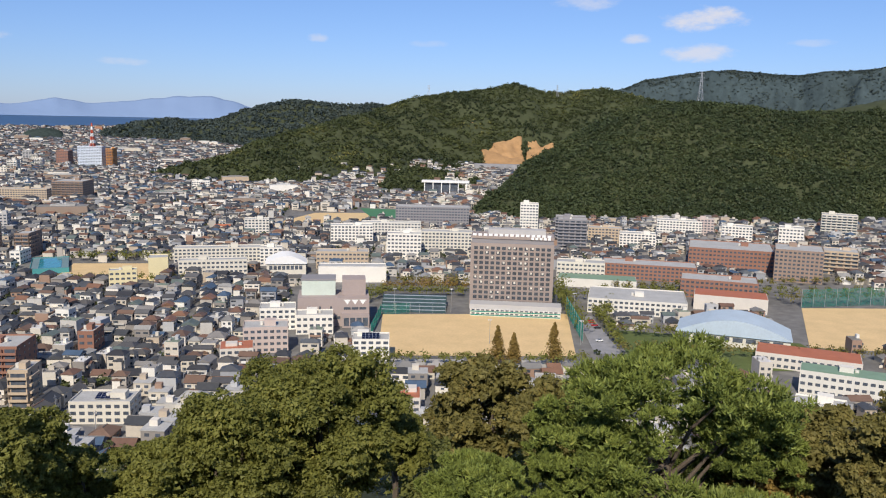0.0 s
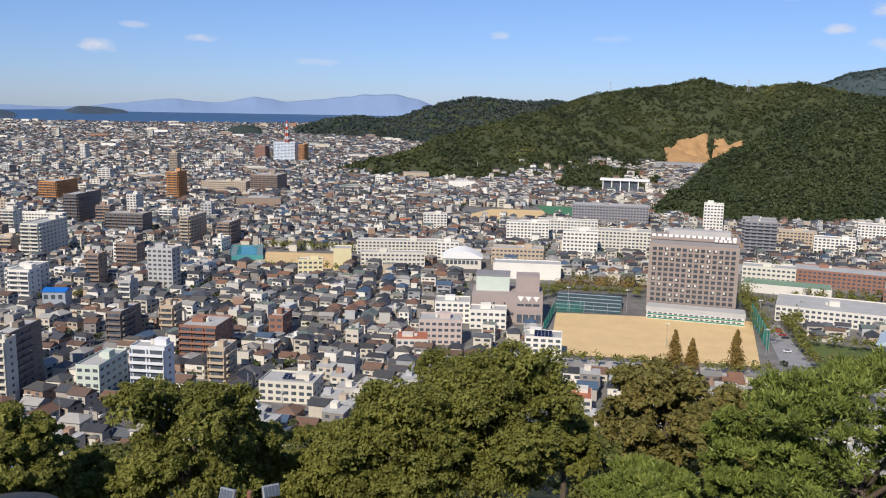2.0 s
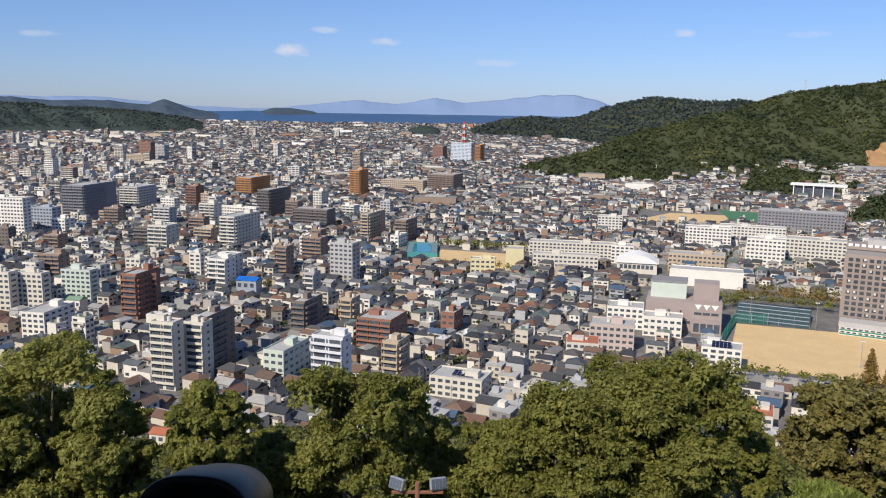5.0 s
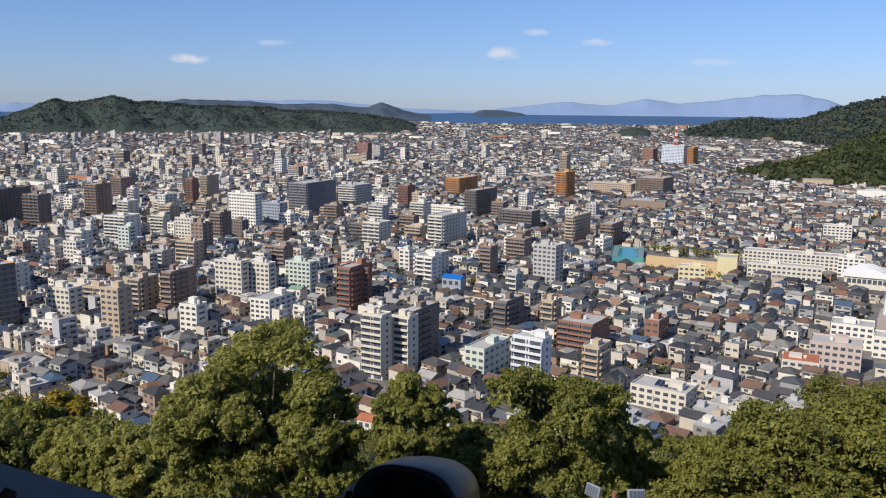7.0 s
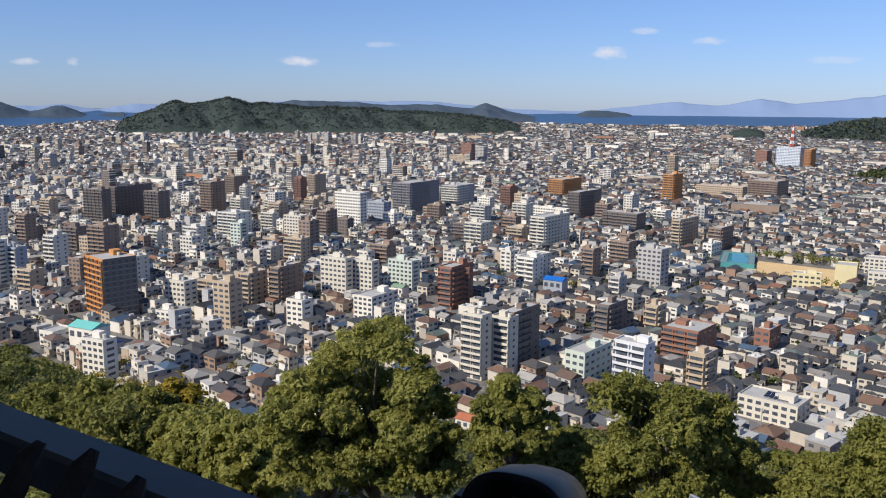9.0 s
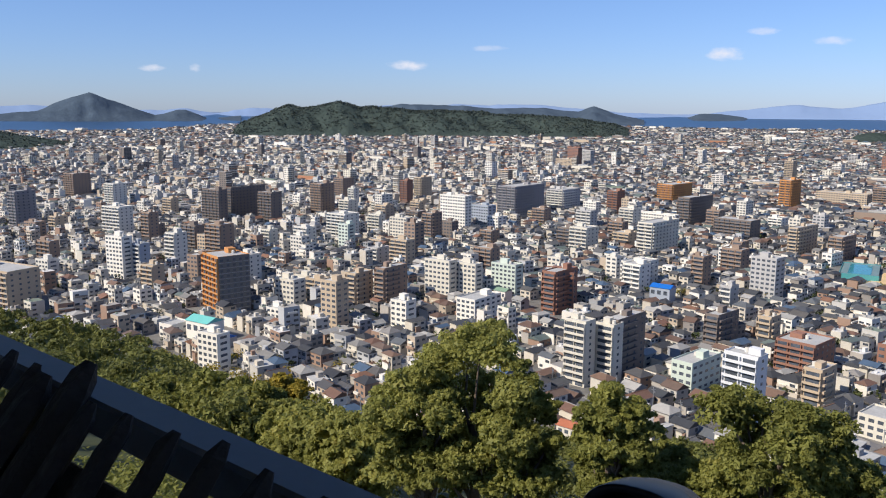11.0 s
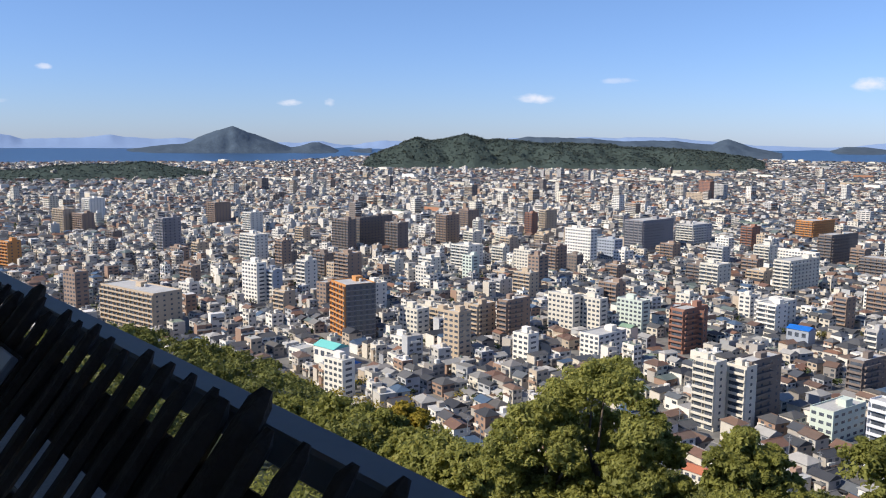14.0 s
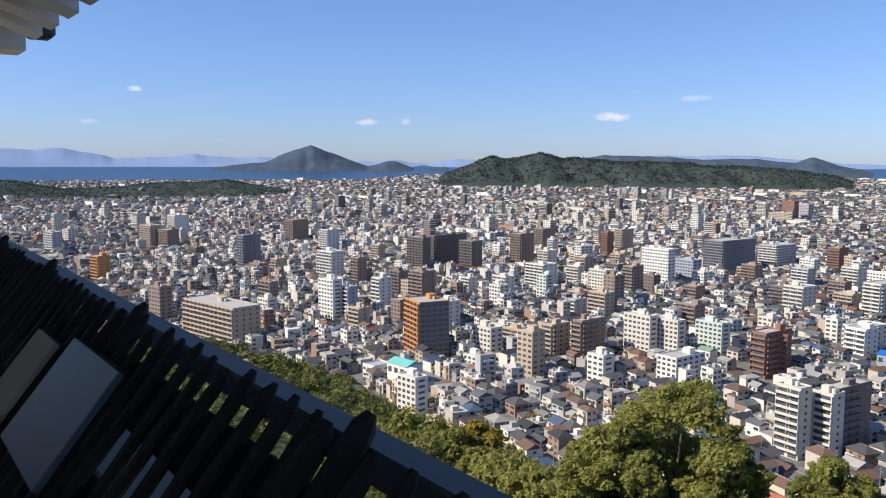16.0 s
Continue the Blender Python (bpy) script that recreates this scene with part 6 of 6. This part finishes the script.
# ---- the lookout: fence, telescope, castle ----
FENCE = OUT * 0.75 + Vector((0, 0, EYE - 0.55))
LEAN = radians(51)
DOWN = -(OUT * math.cos(LEAN) + Vector((0, 0, 1)) * math.sin(LEAN))
INWARD = Vector((0, 0, math.cos(LEAN))) - OUT * math.sin(LEAN)  # from the stakes towards the visitor


def fence_frame(u, s=0.0, out=0.0):
    """A place on the leaning fence: u along it, s down the stakes, out towards the visitor."""
    p = FENCE + ALONG * u + DOWN * s + INWARD * out
    return Matrix.Translation(p) @ Matrix((ALONG, INWARD, -DOWN)).transposed().to_4x4()


def stake_mesh(seed, w, ln):
    """A split stake with a rough pointed top and a bowed edge."""
    k = random.Random(seed)
    bm = bmesh.new()
    prev = None
    for z, f in ((-ln, 0.85), (-ln * 0.6, 1.0), (-ln * 0.25, 0.97), (-0.05, 0.95), (0.0, 0.8), (0.03, 0.38)):
        ring = [bm.verts.new((math.cos(a) * w * f * k.uniform(0.85, 1.15) + k.uniform(-0.004, 0.004), math.sin(a) * w * 0.7 * f * k.uniform(0.85, 1.15), z)) for a in [i * math.pi / 3 for i in range(6)]]
        if prev:
            for i in range(6):
                bm.faces.new((prev[i], prev[(i + 1) % 6], ring[(i + 1) % 6], ring[i]))
        else:
            bm.faces.new(ring[::-1])
        prev = ring
    bm.faces.new(prev)
    me = bpy.data.meshes.new("stake")
    bm.to_mesh(me)
    bm.free()
    return me


fence = thing("palisade_fence", "weathered dark stake fence leaning outward with a grey rail", "fence")
POSTS = (-1.495, 0.055, 1.655, 3.255, 4.855, 6.455, 8.055)
stakes = [stake_mesh(k, 0.0275, 1.25) for k in range(6)]
rnd = random.Random(8)
u = -2.5
while u < 9.0:
    if all(abs(u - p) > 0.09 for p in POSTS):
        o = piece("stake", rnd.choice(stakes), m_wood_dark, fence)
        o.matrix_world = fence_frame(u, 0.045 + rnd.uniform(-0.02, 0.02), 0.075) @ Matrix.Rotation(rnd.uniform(-0.05, 0.05), 4, "Y")
    u += 0.133 + rnd.uniform(-0.012, 0.012)
thick = stake_mesh(40, 0.045, 1.3)
for p in POSTS:
    for e in (-0.045, 0.05):
        o = piece("post", thick, m_wood_dark, fence)
        o.matrix_world = fence_frame(p + e, 0.02 + e * 0.6, 0.06 + e * 0.2)


def bar(name, s, out, half_w, half_h, material, u0=-2.6, u1=9.2, label=""):
    bm = boxed(u0, -half_w, -half_h, u1, half_w, half_h, 0.006)
    bm.transform(fence_frame(0, s, out))
    return part(name, bm, material, fence, label)


bm = boxed(-2.6, -0.045, -0.08, 12.0, 0.045, 0.0, 0.008)
bm.transform(Matrix.Translation(FENCE) @ Matrix((ALONG, -OUT, Vector((0, 0, 1)))).transposed().to_4x4())
part("top_rail", bm, m_rail, fence, "grey painted metal top rail")
for rs, rh in ((0.235, 0.09), (0.56, 0.085), (0.88, 0.16), (1.18, 0.10)):
    bar("cross_rail", rs, 0.02, 0.02, rh, m_wood_dark)

for name, u0, w, s0, ln, m, label in (("notice_board", 2.80, 0.62, 0.20, 0.42, m_board, "blue-grey sloping notice board fixed to the fence"), ("notice_board", 3.58, 0.34, 0.26, 0.42, coat["tan"], "narrow beige sloping notice board on the fence")):
    t = thing(name, label, "notice board", "boards on the fence")
    bm = boxed(u0, 0.10, -s0 - ln, u0 + w, 0.125, -s0, 0.004)
    bm.transform(fence_frame(0))
    part("panel", bm, m, t)
    bm = boxed(u0 - 0.01, 0.085, -s0 - ln - 0.01, u0 + w + 0.01, 0.0995, -s0 + 0.01)
    bm.transform(fence_frame(0))
    part("backing", bm, m_wood_dark, t)


def telescope(az, el, dist):
    """A black coin viewer seen from behind, on its pillar."""
    d = dist * math.cos(radians(el))
    x, y, z = -d * math.sin(radians(az)), d * math.cos(radians(az)), EYE + dist * math.sin(radians(el))
    t = thing("coin_telescope", "black rounded coin-operated telescope on a pillar by the fence", "telescope")
    t.matrix_world = pose(x, y, z, 0, 0, az - 20) @ Matrix.Scale(0.60, 4)
    tilt = Matrix.Translation((0, 0, -0.095)) @ Matrix.Rotation(radians(-15), 4, "X")
    bm = bmesh.new()
    n, rows = 40, []
    for yy, f in ((-0.13, 0.97), (-0.122, 1.0), (0.02, 1.0), (0.035, 0.97), (0.045, 0.93), (0.12, 0.88), (0.15, 0.74)):
        row = []
        for k in range(n):
            a = 2 * math.pi * k / n
            ca, sa_ = math.cos(a), math.sin(a)
            row.append(bm.verts.new((math.copysign(abs(ca) ** 0.72, ca) * 0.125 * f * (1.12 - 0.16 * sa_), yy, math.copysign(abs(sa_) ** 0.72, sa_) * 0.098 * f)))
        rows.append(row)
    for a, b in zip(rows, rows[1:]):
        for k in range(n):
            bm.faces.new((a[k], a[(k + 1) % n], b[(k + 1) % n], b[k]))
    bm.faces.new(rows[-1])
    inner = [bm.verts.new((v.co.x * 0.85, v.co.y + 0.003, v.co.z * 0.83)) for v in rows[0]]
    deep = [bm.verts.new((v.co.x * 0.96, 0.06, v.co.z * 0.96)) for v in inner]
    for k in range(n):
        j = (k + 1) % n
        bm.faces.new((rows[0][j], rows[0][k], inner[k], inner[j]))
        bm.faces.new((inner[j], inner[k], deep[k], deep[j]))
    bm.faces.new(deep[::-1])
    bm.transform(tilt)
    for f in bm.faces:
        f.smooth = len(f.verts) == 4
    part("hood", bm, m_black, t)
    for sx in (-0.045, 0.045):
        bm = bmesh.new()
        bmesh.ops.create_cone(bm, segments=20, radius1=0.032, radius2=0.028, depth=0.12, cap_ends=True, matrix=tilt @ Matrix.Translation((sx, -0.01, -0.025)) @ Matrix.Rotation(radians(90), 4, "X"))
        part("eyepiece", bm, m_black, t)
    part("side_arm", boxed(-0.22, -0.04, -0.16, -0.126, 0.05, -0.10, 0.02), m_black, t)
    bm = bmesh.new()
    limb(bm, Vector((0, 0.02, -1.66)), Vector((0, 0.02, -0.152)), 0.06, 0.05, 16)
    part("pillar", bm, m_black, t)


telescope(39.7, -24.2, 1.30)


m_rusty = mat("rusty_steel", (0.24, 0.115, 0.07), rough=0.8, spread=0.3, scale=3, fine=30)


def twin_floodlight(az, el, r):
    x, y, z = -r * math.sin(radians(az)), r * math.cos(radians(az)), EYE + r * math.tan(radians(el))
    t = thing("floodlights", "two small floodlights on a rusty post among trees", "floodlight")
    t.matrix_world = pose(x, y, z, 0, 0, az)
    g = float(castle_hill(np.array([x]), np.array([y]))[0])
    bm = bmesh.new()
    limb(bm, Vector((0, 0, g - z - 1)), Vector((0, 0, 0.1)), 0.11, 0.09, 14)
    part("post", bm, m_rusty, t)
    part("crossbar", boxed(-0.9, -0.05, -0.32, 0.9, 0.05, -0.22, 0.01), m_rusty, t)
    for sx, tw in ((-0.72, -38), (0.72, 14)):
        m = Matrix.Translation((sx, 0, 0)) @ Matrix.Rotation(radians(tw), 4, "Z") @ Matrix.Rotation(radians(-18), 4, "X")
        bm = boxed(-0.30, -0.09, -0.16, 0.30, 0.09, 0.26, 0.03)
        bm.transform(m)
        lamp = part("lamp", bm, m_metal, t)
        for k in range(4):
            bm = boxed(-0.25 + k * 0.13, -0.105, -0.12, -0.14 + k * 0.13, -0.095, 0.22)
            bm.transform(m)
            part("lens_pane", bm, m_pane, lamp)


twin_floodlight(25.9, -25.75, 27)

# terrace and stone base under the visitor
tm = Matrix.Translation((0, 0, 0)) @ Matrix((ALONG, OUT, Vector((0, 0, 1)))).transposed().to_4x4()
bm = boxed(-9, -14, EYE - 1.95, 16, 1.4, EYE - 1.62)
bm.transform(tm)
me = bpy.data.meshes.new("terrace")
bm.to_mesh(me)
bm.free()
me.materials.append(m_terrace)
tagged(new("terrace", me), "gravel terrace floor of the castle lookout", "terrace", kind="structure")
bm = boxed(-9.2, -14.2, 100, 16.2, 1.35, EYE - 1.96)
bm.transform(tm)
me = bpy.data.meshes.new("stone_base")
bm.to_mesh(me)
bm.free()
me.materials.append(m_stone)
tagged(new("stone_base", me), "grey stone castle wall below the terrace", "wall", kind="structure")

# castle hall behind, whose eaves pass overhead and shade the fence
EAVE_OUT, EAVE_UP, EAVE_END = 1.75, 1.40, 11.6


def end_tile():
    b = boxed(EAVE_END - 0.15, 1.76, EYE + 1.50, EAVE_END + 0.2, 2.08, EYE + 1.86, 0.05)
    b.transform(tm)
    return b


castle = thing("castle_hall", "white plastered castle hall with deep tiled eaves", "castle")
bm = boxed(-3, -4.5, EYE - 1.6, EAVE_END - 1.0, -1.6, EYE + 2.6)
bm.transform(tm)
part("wall", bm, m_plaster, castle)


def eave_section(bm, u0, u1, drop):
    """The sloping underside from wall to edge."""
    v = [bm.verts.new(tm @ Vector(c)) for c in ((u0, -1.6, EYE + EAVE_UP + 1.25 + drop), (u0, EAVE_OUT, EYE + EAVE_UP + drop), (u1, EAVE_OUT, EYE + EAVE_UP + drop), (u1, -1.6, EYE + EAVE_UP + 1.25 + drop), (u0, -1.6, EYE + EAVE_UP + 1.6), (u0, EAVE_OUT, EYE + EAVE_UP + 0.34), (u1, EAVE_OUT, EYE + EAVE_UP + 0.34), (u1, -1.6, EYE + EAVE_UP + 1.6))]
    for f in ((0, 1, 2, 3), (7, 6, 5, 4), (0, 4, 5, 1), (1, 5, 6, 2), (2, 6, 7, 3), (3, 7, 4, 0)):
        bm.faces.new([v[i] for i in f])


u = -3.0
while u < EAVE_END - 0.5:
    bm = bmesh.new()
    eave_section(bm, u, u + 0.46, 0.0)
    part("rafter", bm, m_plaster, castle, "white plastered rafter")
    bm = bmesh.new()
    eave_section(bm, u + 0.462, u + 0.898, 0.2)
    part("soffit", bm, m_plaster, castle)
    bm = bmesh.new()
    limb(bm, tm @ Vector((u + 0.15, EAVE_OUT + 0.16, EYE + EAVE_UP + 0.36)), tm @ Vector((u + 0.15, EAVE_OUT - 0.6, EYE + EAVE_UP + 0.62)), 0.085, 0.085, 12)
    part("eave_tile", bm, m_tile, castle, "dark grey round eave tile")
    u += 0.90
bm = boxed(EAVE_END - 0.1, -1.6, EYE + 1.33, EAVE_END + 0.5, 1.74, EYE + 1.72, 0.01)
bm.transform(tm)
part("end_tile", end_tile(), m_tile, castle, "dark grey corner tile")
part("eave_beam", bm, m_plaster, castle, "white plastered beam end")
bm = bmesh.new()
v = [bm.verts.new(tm @ Vector(c)) for c in ((-3.4, EAVE_OUT + 0.1, EYE + EAVE_UP + 0.42), (EAVE_END + 0.6, EAVE_OUT + 0.1, EYE + EAVE_UP + 0.42), (EAVE_END - 2, -2.5, EYE + 3.6), (-3.4, -2.5, EYE + 3.6), (-3.4, -6, EYE + EAVE_UP + 0.42), (EAVE_END + 0.6, -6, EYE + EAVE_UP + 0.42))]
bm.faces.new((v[0], v[1], v[2], v[3]))
bm.faces.new((v[3], v[2], v[5], v[4]))
bm.faces.new((v[1], v[5], v[2]))
bm.faces.new((v[0], v[3], v[4]))
bm.faces.new((v[0], v[4], v[5], v[1]))
part("roof", bm, m_tile, castle, "dark grey tiled roof")
